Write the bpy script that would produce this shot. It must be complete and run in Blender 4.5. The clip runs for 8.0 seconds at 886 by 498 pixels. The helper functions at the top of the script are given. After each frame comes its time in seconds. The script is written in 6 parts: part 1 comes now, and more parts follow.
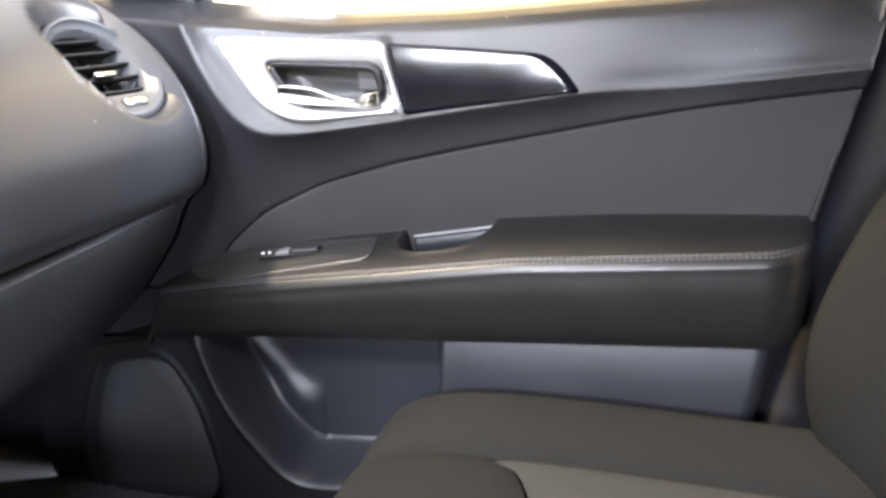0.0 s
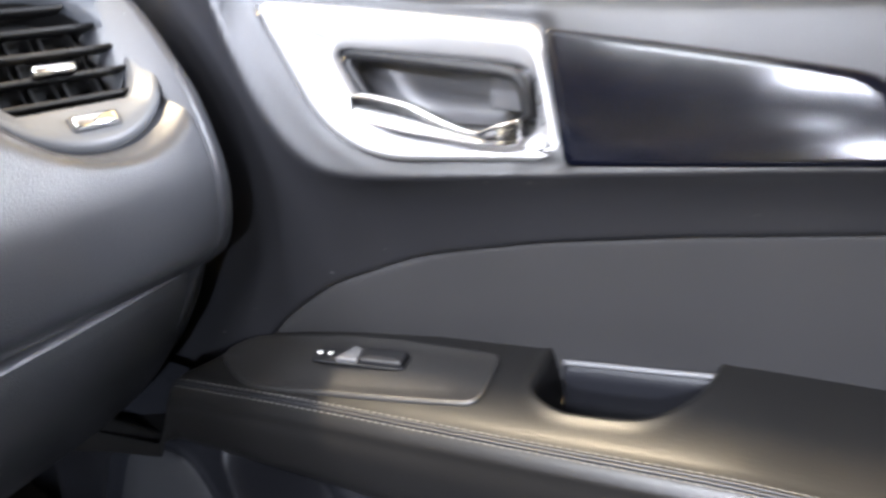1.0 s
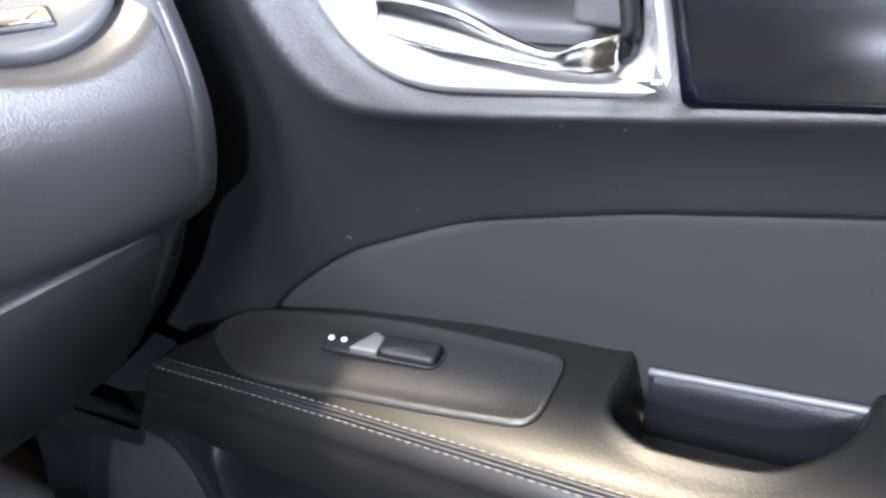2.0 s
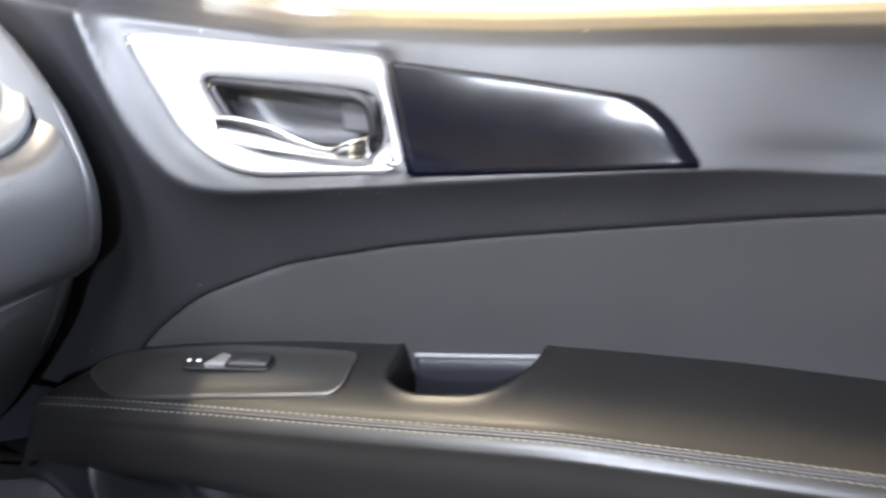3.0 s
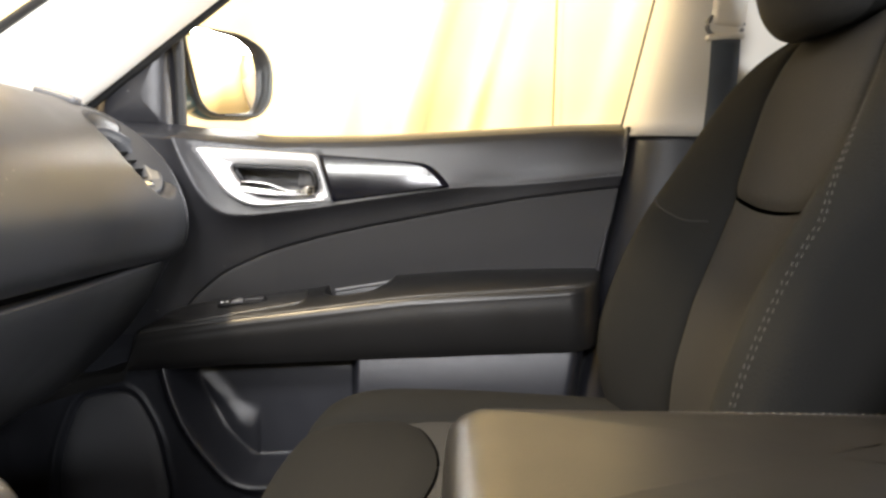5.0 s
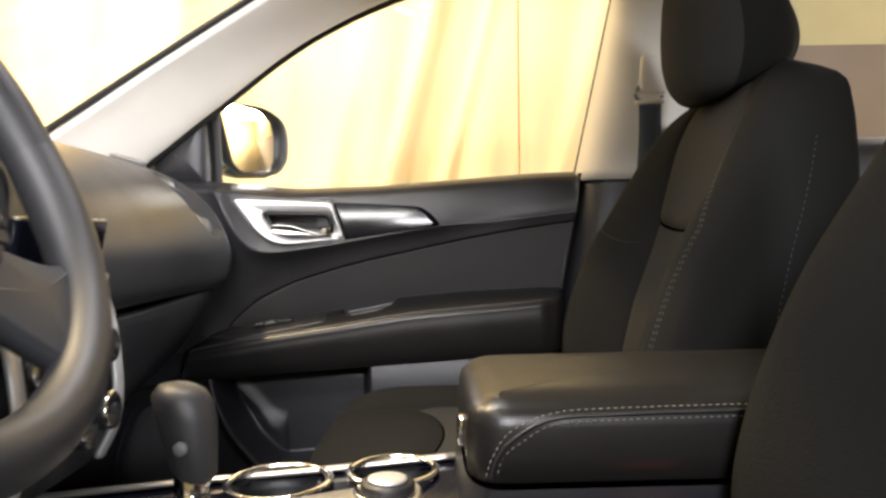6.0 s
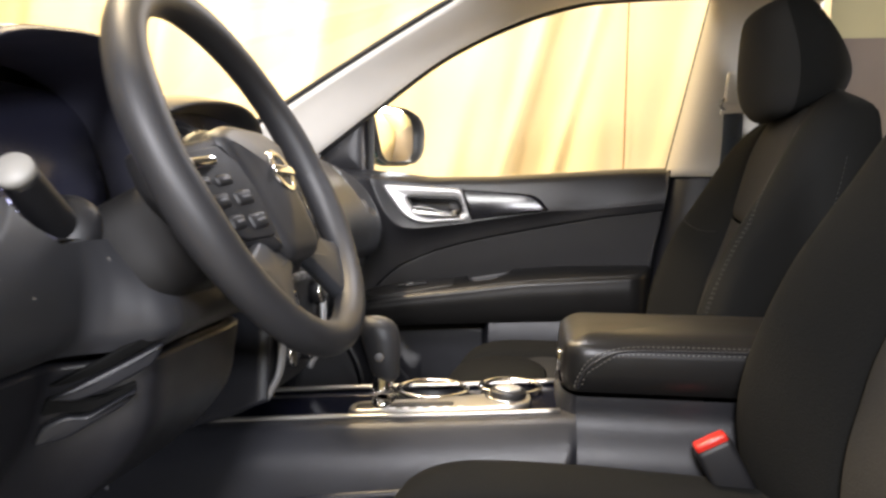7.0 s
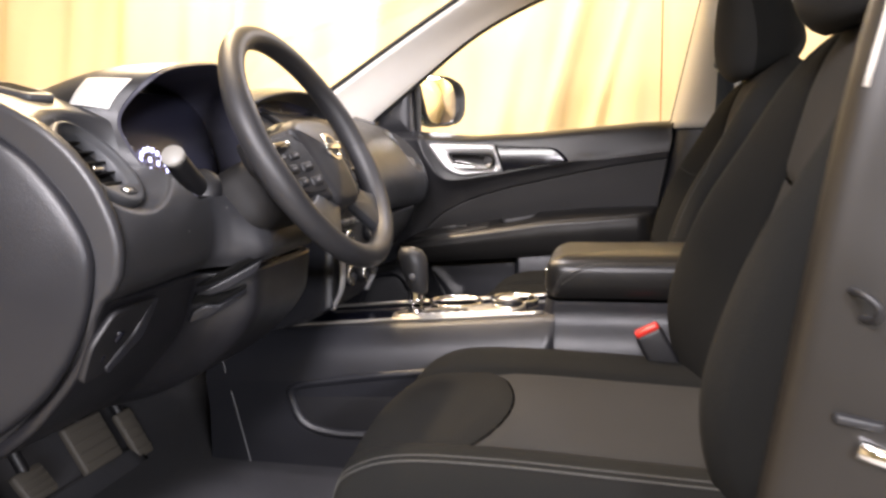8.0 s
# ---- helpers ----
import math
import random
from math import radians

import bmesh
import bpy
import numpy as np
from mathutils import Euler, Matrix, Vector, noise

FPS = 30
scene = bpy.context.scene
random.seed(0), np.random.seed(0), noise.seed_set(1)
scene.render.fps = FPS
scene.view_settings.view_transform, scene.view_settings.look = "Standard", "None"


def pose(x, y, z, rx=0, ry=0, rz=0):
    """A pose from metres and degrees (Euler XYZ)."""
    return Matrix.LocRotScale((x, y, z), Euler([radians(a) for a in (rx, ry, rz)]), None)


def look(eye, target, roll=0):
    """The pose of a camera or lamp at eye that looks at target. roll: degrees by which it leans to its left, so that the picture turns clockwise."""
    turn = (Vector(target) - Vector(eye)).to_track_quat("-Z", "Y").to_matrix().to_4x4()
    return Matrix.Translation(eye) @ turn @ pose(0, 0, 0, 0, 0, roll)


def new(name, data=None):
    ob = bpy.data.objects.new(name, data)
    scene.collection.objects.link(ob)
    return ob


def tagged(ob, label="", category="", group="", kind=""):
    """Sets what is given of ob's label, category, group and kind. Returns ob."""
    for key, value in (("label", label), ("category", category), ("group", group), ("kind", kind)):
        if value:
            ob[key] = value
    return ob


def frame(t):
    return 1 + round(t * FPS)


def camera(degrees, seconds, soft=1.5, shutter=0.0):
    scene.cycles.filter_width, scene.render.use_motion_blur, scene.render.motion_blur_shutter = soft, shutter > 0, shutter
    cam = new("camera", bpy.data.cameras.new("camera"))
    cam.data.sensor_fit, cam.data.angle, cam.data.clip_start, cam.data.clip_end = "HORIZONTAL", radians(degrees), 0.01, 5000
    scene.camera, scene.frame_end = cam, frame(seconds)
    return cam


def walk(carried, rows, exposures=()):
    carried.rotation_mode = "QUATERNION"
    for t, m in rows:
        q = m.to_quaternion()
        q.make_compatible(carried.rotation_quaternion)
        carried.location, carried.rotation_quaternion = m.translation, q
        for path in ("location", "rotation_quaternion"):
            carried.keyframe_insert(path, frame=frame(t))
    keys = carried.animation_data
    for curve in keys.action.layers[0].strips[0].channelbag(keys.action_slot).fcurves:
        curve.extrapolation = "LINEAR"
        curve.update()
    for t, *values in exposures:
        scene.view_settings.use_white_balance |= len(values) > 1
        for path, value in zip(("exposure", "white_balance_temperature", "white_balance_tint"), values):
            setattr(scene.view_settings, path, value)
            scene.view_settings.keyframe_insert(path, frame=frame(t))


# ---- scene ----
cam = camera(61.8, 8.0, soft=2.6, shutter=0.3)
PATH = [
    (0, (-0.252, -0.047, 0.637), (-0.68, 1.802, 0.006), -1.3),
    (0.5, (-0.235, 0.147, 0.661), (-0.799, 1.959, 0.032), -0.2),
    (1, (-0.342, 0.327, 0.652), (-1.193, 1.948, -0.152), -0.6),
    (1.2, (-0.377, 0.385, 0.636), (-1.329, 1.883, -0.285), -2.4),
    (2.3, (-0.405, 0.429, 0.612), (-1.276, 1.957, -0.339), 1.4),
    (2.5, (-0.392, 0.413, 0.624), (-1.243, 1.964, -0.31), 2.0),
    (3, (-0.303, 0.267, 0.644), (-0.858, 2.069, -0.021), 1.8),
    (3.5, (-0.252, 0.043, 0.622), (-0.476, 2.002, 0.285), 1.3),
    (4, (-0.242, -0.159, 0.597), (-0.312, 1.821, 0.327), 1.6),
    (4.5, (-0.27, -0.299, 0.595), (-0.24, 1.682, 0.327), 2.2),
    (4.7, (-0.268, -0.351, 0.592), (-0.306, 1.633, 0.342), 1.9),
    (5.8, (-0.299, -0.653, 0.547), (-0.258, 1.344, 0.44), -2.5),
    (6, (-0.308, -0.712, 0.55), (-0.269, 1.286, 0.484), -1.1),
    (6.5, (-0.325, -0.877, 0.554), (-0.409, 1.118, 0.441), -0.3),
    (7, (-0.318, -1.041, 0.58), (-0.562, 0.939, 0.438), 0.6),
    (7.5, (-0.308, -1.225, 0.59), (-0.635, 0.742, 0.426), 0.7),
    (8, (-0.167, -1.365, 0.599), (-0.612, 0.566, 0.324), -1.5),
]
walk(cam, [(t, look(eye, target, roll)) for t, eye, target, roll in PATH],
     [(0, 1.5, 6550, 15), (0.6, 1.45, 6550, 15), (1.2, 1.45, 6350, 14), (2.5, 1.75, 6150, 14), (3.0, 1.6, 6400, 13), (3.5, 1.0, 7450, 12), (4.5, 0.9, 7350, 12),
      (6.0, -0.05, 7450, 14), (7.0, -0.1, 7300, 15), (7.5, -0.1, 7450, 18), (8.0, 0.05, 7450, 20)])

# ---------------- world, lamps, exposure ----------------
world = bpy.data.worlds.new("world")
scene.world = world
world.use_nodes = True
world.node_tree.nodes["Background"].inputs[0].default_value = (1.0, 0.93, 0.8, 1)
world.node_tree.nodes["Background"].inputs[1].default_value = 0.05


def lamp(name, eye, target, power, colour, w, h, spread=180):
    data = bpy.data.lights.new(name, "AREA")
    data.shape, data.size, data.size_y, data.energy, data.color = "RECTANGLE", w, h, power, colour
    data.spread = math.radians(spread)
    ob = new(name, data)
    ob.matrix_world = look(eye, target)
    return ob


lamp("ceiling_lamp_front", (-1.4, 0.40, 2.6), (-0.6, 0.5, 0.3), 85, (1.0, 0.84, 0.56), 0.16, 0.14)
lamp("ceiling_lamp_right", (-2.1, 1.35, 2.2), (-0.2, 2.15, 0.75), 82, (1.0, 0.85, 0.57), 0.9, 0.3)
lamp("ceiling_panel_front", (-1.35, -0.35, 2.68), (-1.35, -0.34, 0), 19, (0.80, 0.87, 1.0), 1.7, 1.1)
# fill added behind the driver's side; no lamp is known there
lamp("left_fill", (1.35, -3.3, 1.25), (-0.5, 0.2, 0.5), 120, (0.76, 0.86, 1.0), 0.45, 0.35)
lamp("flood_lamp_high", (-0.42, -2.35, 1.56), (-0.3, 0.5, 0.5), 98, (0.80, 0.87, 1.0), 0.4, 0.3)
# fill added over the booth floor; its bounce brightens the driver's footwell
lamp("footwell_fill", (-1.0, -2.0, 2.68), (-0.9, -1.6, -0.4), 100, (0.86, 0.92, 1.0), 1.2, 0.4)
# narrow fill added outside the right rear window to brighten the dash
lamp("dash_fill", (2.2, 1.50, 1.70), (-0.68, 0.4, 0.5), 35, (0.80, 0.88, 1.0), 0.9, 0.5, 75)
lamp("ceiling_lamp_back", (3.9, 1.6, 2.45), (5.0, 1.7, 1.2), 220, (1.0, 0.90, 0.68), 1.4, 0.25)
# cool fill added under the roof for dash and seats
lamp("cabin_fill", (-0.40, 0.0, 1.010), (-0.40, 0.05, 0.0), 3.4, (0.80, 0.87, 1.0), 0.14, 0.08)

# ---------------- mesh helpers ----------------


def spline(pts, n):
    """n points along a smooth curve through pts."""
    p = np.asarray(pts, float)
    k = len(p)
    if k == 2:
        s = np.linspace(0, 1, n).reshape(-1, *([1] * (p.ndim - 1)))
        return p[0] * (1 - s) + p[1] * s
    q = np.concatenate([(2 * p[0] - p[1])[None], p, (2 * p[-1] - p[-2])[None]])
    s = np.linspace(0, k - 1 - 1e-9, n)
    i = s.astype(int)
    f = (s - i).reshape(-1, *([1] * (p.ndim - 1)))
    a, b, c, d = q[i], q[i + 1], q[i + 2], q[i + 3]
    return 0.5 * (2 * b + (c - a) * f + (2 * a - 5 * b + 4 * c - d) * f ** 2 + (3 * b - a - 3 * c + d) * f ** 3)


def soften(pts, n, width):
    """A bent line resampled to n points, its corners softened over about the given width."""
    p = np.asarray(pts, float)
    d = np.r_[0, np.cumsum(np.linalg.norm(np.diff(p, axis=0), axis=1))]
    s = np.linspace(0, d[-1], 400)
    q = np.stack([np.interp(s, d, p[:, k]) for k in range(p.shape[1])], 1)
    w = max(3, int(width / d[-1] * 400))
    k = np.exp(-np.linspace(-2, 2, 2 * w + 1) ** 2)
    pad = np.pad(q, ((w, w), (0, 0)), "reflect", reflect_type="odd")
    q = np.stack([np.convolve(pad[:, c], k / k.sum(), "valid") for c in range(p.shape[1])], 1)
    return np.stack([np.interp(np.linspace(0, d[-1], n), s, q[:, c]) for c in range(p.shape[1])], 1)


def surface(ctrl, nu, nv):
    """A smooth grid (nv, nu, 3) through rows of control points."""
    rows = np.stack([spline(r, nu) for r in ctrl])
    return spline(rows, nv)


def mesh_of(verts, faces, smooth=True):
    me = bpy.data.meshes.new("mesh")
    me.from_pydata(np.asarray(verts, float).tolist(), [], faces)
    if smooth:
        me.shade_smooth()
    return me


def grid_mesh(g, wrap=False, hole=None, flip=False):
    """A skin over a grid of places; hole says, for all face centres at once, which are left out."""
    nv, nu = g.shape[:2]
    ids = np.arange(nv * nu).reshape(nv, nu)
    if wrap:
        ids = np.hstack([ids, ids[:, :1]])
    f = np.stack([ids[:-1, :-1], ids[:-1, 1:], ids[1:, 1:], ids[1:, :-1]], -1).reshape(-1, 4)
    if hole is not None:
        flatg = g.reshape(-1, 3)
        f = f[~hole((flatg[f[:, 0]] + flatg[f[:, 2]]) / 2)]
    return mesh_of(g.reshape(-1, 3), (f[:, ::-1] if flip else f).tolist())


def loops_mesh(rings, cap0=True, cap1=True, smooth=True):
    """Joins closed rings of equal length into a skin, with fans at the ends."""
    n = len(rings[0])
    verts = [v for r in rings for v in r]
    faces = []
    for j in range(len(rings) - 1):
        for i in range(n):
            k = (i + 1) % n
            faces.append((j * n + i, j * n + k, (j + 1) * n + k, (j + 1) * n + i))
    if cap0:
        verts.append(np.mean(rings[0], axis=0))
        faces += [(len(verts) - 1, (i + 1) % n, i) for i in range(n)]
    if cap1:
        verts.append(np.mean(rings[-1], axis=0))
        o = (len(rings) - 1) * n
        faces += [(len(verts) - 1, o + i, o + (i + 1) % n) for i in range(n)]
    me = mesh_of(verts, faces, smooth)
    bm = bmesh.new()
    bm.from_mesh(me)
    bmesh.ops.recalc_face_normals(bm, faces=bm.faces)
    bm.to_mesh(me)
    bm.free()
    return me


def tube_mesh(pts, r, n=10, closed=False, flat=1.0, up=(0, 0, 1)):
    """A round (or flattened) tube along pts; r is a number or one radius per point."""
    p = np.asarray(pts, float)
    m = len(p)
    rr = np.full(m, r) if np.isscalar(r) else np.asarray(r, float)
    tan = np.roll(p, -1, 0) - np.roll(p, 1, 0) if closed else np.gradient(p, axis=0)
    tan /= np.linalg.norm(tan, axis=1)[:, None] + 1e-12
    a = np.linspace(0, 2 * math.pi, n, endpoint=False)
    rings = []
    for i in range(m):
        u = np.asarray(up, float) - tan[i] * np.dot(up, tan[i])
        if np.linalg.norm(u) < 1e-3:
            u = np.array((1.0, 0, 0)) - tan[i] * tan[i][0]
        u /= np.linalg.norm(u)
        w = np.cross(tan[i], u)
        rings.append([p[i] + rr[i] * (np.cos(t) * w + flat * np.sin(t) * u) for t in a])
    if closed:
        rings.append(rings[0])
    return loops_mesh(rings, not closed, not closed)


def lathe_mesh(profile, centre, axis, n=40):
    """Turns (radius, height) pairs round an axis."""
    q = Vector(axis).to_track_quat("Z", "Y").to_matrix()
    c = Vector(centre)
    rings = []
    for r, h in profile:
        rings.append([np.array(c + q @ Vector((max(r, 1e-5) * math.cos(t), max(r, 1e-5) * math.sin(t), h)))
                      for t in np.linspace(0, 2 * math.pi, n, endpoint=False)])
    return loops_mesh(rings)


def rounded(poly, r, seg=6):
    """A polygon with its corners rounded; r is one radius or one per corner."""
    out, n = [], len(poly)
    for i in range(n):
        p, a, b = (np.array(poly[j % n], float) for j in (i, i - 1, i + 1))
        rad = r if np.isscalar(r) else r[i]
        da, db = a - p, b - p
        la, lb = np.linalg.norm(da), np.linalg.norm(db)
        d = min(rad, la * 0.48, lb * 0.48)
        s, e = p + da / la * d, p + db / lb * d
        for k in range(seg + 1):
            t = k / seg
            out.append((1 - t) ** 2 * s + 2 * t * (1 - t) * p + t * t * e)
    return np.array(out)


def even(poly, n):
    """A closed outline resampled to n points of equal spacing."""
    p = np.vstack([poly, poly[:1]])
    d = np.r_[0, np.cumsum(np.linalg.norm(np.diff(p, axis=0), axis=1))]
    s = np.linspace(0, d[-1], n, endpoint=False)
    return np.stack([np.interp(s, d, p[:, k]) for k in range(2)], 1)


def inset(poly, d):
    """The outline moved inwards by d."""
    p = np.asarray(poly, float)
    t = np.roll(p, -1, 0) - np.roll(p, 1, 0)
    t /= np.linalg.norm(t, axis=1)[:, None] + 1e-12
    area = np.sum(p[:, 0] * np.roll(p[:, 1], -1) - p[:, 1] * np.roll(p[:, 0], -1))
    nrm = np.stack([-t[:, 1], t[:, 0]], 1) * np.sign(area)
    return p + nrm * d


def boss_mesh(poly, depth, bevel, put, dome=0.0, n=72):
    """A plate with rounded edges: outline (a, b), height h; put(a, b, h) gives the place."""
    p = even(poly, n)
    rings = [(p, 0), (p, depth - bevel)]
    for k in range(1, 5):
        t = k / 4 * math.pi / 2
        rings.append((inset(p, bevel * (1 - math.cos(t))), depth - bevel * (1 - math.sin(t))))
    c = p.mean(0)
    if dome:
        for s in (0.8, 0.55, 0.28):
            rings.append((c + (rings[5][0] - c) * s, depth + dome * (1 - s * s)))
    return loops_mesh([[np.array(put(a, b, h)) for a, b in r] for r, h in rings])


def ring_mesh(outer, inner, depth, bevel, put, n=96, lip=0.0):
    """A frame between two outlines, with rounded edges; lip: how far its inner edge lies lower."""
    o, i = even(outer, n), even(inner, n)
    k = int(np.argmin(np.linalg.norm(i - o[0], axis=1)))
    i = np.roll(i, -k, 0)
    rings = [(o, 0), (o, depth - bevel), (inset(o, bevel * 0.3), depth - bevel * 0.3), (inset(o, bevel), depth),
             ((inset(o, bevel) + inset(i, -bevel)) / 2, depth - lip * 0.4), (inset(i, -bevel), depth - lip),
             (inset(i, -bevel * 0.3), depth - lip - bevel * 0.3), (i, depth - lip - bevel), (i, -0.004)]
    return loops_mesh([[np.array(put(a, b, h)) for a, b in r] for r, h in rings], False, False)


def plate3(pts, radius, depth, bevel, dome=0.0, towards=(1, 0, 0.3)):
    """A rounded plate over a flat-lying outline of places in space."""
    p = np.array(pts, float)
    c = p.mean(0)
    n = np.linalg.svd(p - c)[2][2]
    n = n if n @ np.array(towards) > 0 else -n
    e = p[1] - p[0]
    e = e - n * (e @ n)
    e /= np.linalg.norm(e)
    f = np.cross(n, e)
    flat2 = [((q - c) @ e, (q - c) @ f) for q in p]
    return boss_mesh(rounded(flat2, radius), depth, bevel, lambda a, b, h: c + e * a + f * b + n * (h - 0.3 * depth), dome)


def block_mesh(sx, sy, sz, r, m=Matrix(), seg=3):
    """A box with rounded edges at the pose m."""
    bm = bmesh.new()
    bmesh.ops.create_cube(bm, size=1, matrix=Matrix.Diagonal((sx, sy, sz, 1)))
    bmesh.ops.bevel(bm, geom=bm.edges[:], offset=r, segments=seg, profile=0.5, affect="EDGES")
    bm.transform(m)
    me = bpy.data.meshes.new("mesh")
    bm.to_mesh(me)
    bm.free()
    me.shade_smooth()
    return me


def inside(poly, x, z):
    """Signed distance to an outline, positive inside, for arrays x and z."""
    p = np.asarray(poly, float)
    d = np.full(np.shape(x), 1e9)
    odd = np.zeros(np.shape(x), bool)
    for a, b in zip(p, np.roll(p, -1, 0)):
        e = b - a
        t = np.clip(((x - a[0]) * e[0] + (z - a[1]) * e[1]) / (e @ e + 1e-12), 0, 1)
        d = np.minimum(d, np.hypot(x - a[0] - t * e[0], z - a[1] - t * e[1]))
        cross = (a[1] > z) != (b[1] > z)
        odd ^= cross & (x < a[0] + (z - a[1]) / (b[1] - a[1] + 1e-15) * e[0])
    return np.where(odd, d, -d)


def step(d, w):
    """Smooth 0 to 1 as d goes from -w to w."""
    t = np.clip((d + w) / (2 * w), 0, 1)
    return t * t * (3 - 2 * t)


def join(meshes):
    bm = bmesh.new()
    for me in meshes:
        bm.from_mesh(me)
    out = bpy.data.meshes.new("mesh")
    bm.to_mesh(out)
    bm.free()
    return out


def thing(name, base, label, category, group="", kind=""):
    ob = new(name)
    ob.empty_display_size = 0.05
    ob.matrix_basis = Matrix.Translation(base)
    return tagged(ob, label, category, group, kind)


def part(name, me, material, parent, label="", thick=0.0):
    """Links a mesh as one object under a thing or under a part."""
    ob = new(name, me)
    if not me.materials:
        me.materials.append(material)
    if parent is not None:
        ob.parent = parent
        ob.matrix_parent_inverse = parent.matrix_basis.inverted() if parent.parent is None else Matrix()
    if thick:
        mod = ob.modifiers.new("thickness", "SOLIDIFY")
        mod.thickness, mod.offset = abs(thick), math.copysign(1.0, thick)
    return tagged(ob, label) if label else ob


# ---------------- materials ----------------


def mat(name, colour, rough=0.5, metal=0.0, grain=0.0, grain_size=900, vary=0.12, vary_size=14, coat=0.0, rough_vary=0.08, sheen=0.0,
        specks=0.0, spec=0.5):
    m = bpy.data.materials.new(name)
    m.use_nodes = True
    nt = m.node_tree
    b = nt.nodes["Principled BSDF"]
    b.inputs["Roughness"].default_value = rough
    b.inputs["Metallic"].default_value = metal
    b.inputs["Coat Weight"].default_value = coat
    b.inputs["Coat Roughness"].default_value = 0.12
    b.inputs["Sheen Weight"].default_value = sheen
    b.inputs["Specular IOR Level"].default_value = spec
    tc = nt.nodes.new("ShaderNodeTexCoord")
    big = nt.nodes.new("ShaderNodeTexNoise")
    big.inputs["Scale"].default_value, big.inputs["Detail"].default_value = vary_size, 6
    nt.links.new(tc.outputs["Object"], big.inputs["Vector"])
    mix = nt.nodes.new("ShaderNodeMix")
    mix.data_type = "RGBA"
    mix.inputs[6].default_value = (*[c * (1 - vary) for c in colour], 1)
    mix.inputs[7].default_value = (*[min(1, c * (1 + vary)) for c in colour], 1)
    nt.links.new(big.outputs["Fac"], mix.inputs[0])
    out = mix.outputs[2]
    if specks:
        sp = nt.nodes.new("ShaderNodeTexNoise")
        sp.inputs["Scale"].default_value, sp.inputs["Detail"].default_value = 130, 2
        nt.links.new(tc.outputs["Object"], sp.inputs["Vector"])
        ramp = nt.nodes.new("ShaderNodeValToRGB")
        ramp.color_ramp.elements[0].position, ramp.color_ramp.elements[1].position = 0.76, 0.8
        nt.links.new(sp.outputs["Fac"], ramp.inputs[0])
        mx = nt.nodes.new("ShaderNodeMix")
        mx.data_type = "RGBA"
        mul = nt.nodes.new("ShaderNodeMath")
        mul.operation = "MULTIPLY"
        mul.inputs[1].default_value = specks
        nt.links.new(ramp.outputs[0], mul.inputs[0])
        nt.links.new(mul.outputs[0], mx.inputs[0])
        nt.links.new(out, mx.inputs[6])
        mx.inputs[7].default_value = (0.6, 0.58, 0.54, 1)
        out = mx.outputs[2]
    nt.links.new(out, b.inputs["Base Color"])
    rr = nt.nodes.new("ShaderNodeMapRange")
    rr.inputs[3].default_value, rr.inputs[4].default_value = max(0.02, rough - rough_vary), min(1, rough + rough_vary)
    nt.links.new(big.outputs["Fac"], rr.inputs[0])
    nt.links.new(rr.outputs[0], b.inputs["Roughness"])
    if grain:
        fine = nt.nodes.new("ShaderNodeTexNoise")
        fine.inputs["Scale"].default_value, fine.inputs["Detail"].default_value = grain_size, 3
        nt.links.new(tc.outputs["Object"], fine.inputs["Vector"])
        bump = nt.nodes.new("ShaderNodeBump")
        bump.inputs["Strength"].default_value, bump.inputs["Distance"].default_value = grain, 0.001
        nt.links.new(fine.outputs["Fac"], bump.inputs["Height"])
        nt.links.new(bump.outputs[0], b.inputs["Normal"])
    return m


def leather(name, colour, rough, spec=0.5):
    """Cellular grain of skin-like upholstery."""
    m = mat(name, colour, rough, vary=0.1, spec=spec)
    nt = m.node_tree
    tc = nt.nodes.new("ShaderNodeTexCoord")
    v = nt.nodes.new("ShaderNodeTexVoronoi")
    v.inputs["Scale"].default_value = 620
    bump = nt.nodes.new("ShaderNodeBump")
    bump.inputs["Strength"].default_value, bump.inputs["Distance"].default_value = 0.13, 0.0005
    nt.links.new(tc.outputs["Object"], v.inputs["Vector"])
    nt.links.new(v.outputs["Distance"], bump.inputs["Height"])
    nt.links.new(bump.outputs[0], nt.nodes["Principled BSDF"].inputs["Normal"])
    return m


def cloth(name, colour, size=1500, strength=0.6, sheen=0.15):
    """Woven fabric: crossed fine threads."""
    m = mat(name, colour, 0.92, vary=0.14, vary_size=9, sheen=sheen, spec=0.12)
    nt = m.node_tree
    tc = nt.nodes.new("ShaderNodeTexCoord")
    add = nt.nodes.new("ShaderNodeMath")
    add.operation = "ADD"
    for k, stretch in enumerate(((1, 1, 0.35), (1, 0.35, 1))):
        mp = nt.nodes.new("ShaderNodeMapping")
        mp.inputs["Scale"].default_value = stretch
        w = nt.nodes.new("ShaderNodeTexNoise")
        w.inputs["Scale"].default_value, w.inputs["Detail"].default_value = size * 0.7, 2
        nt.links.new(tc.outputs["Object"], mp.inputs["Vector"])
        nt.links.new(mp.outputs[0], w.inputs["Vector"])
        nt.links.new(w.outputs["Fac"], add.inputs[k])
    bump = nt.nodes.new("ShaderNodeBump")
    bump.inputs["Strength"].default_value, bump.inputs["Distance"].default_value = strength, 0.0008
    nt.links.new(add.outputs[0], bump.inputs["Height"])
    nt.links.new(bump.outputs[0], nt.nodes["Principled BSDF"].inputs["Normal"])
    return m


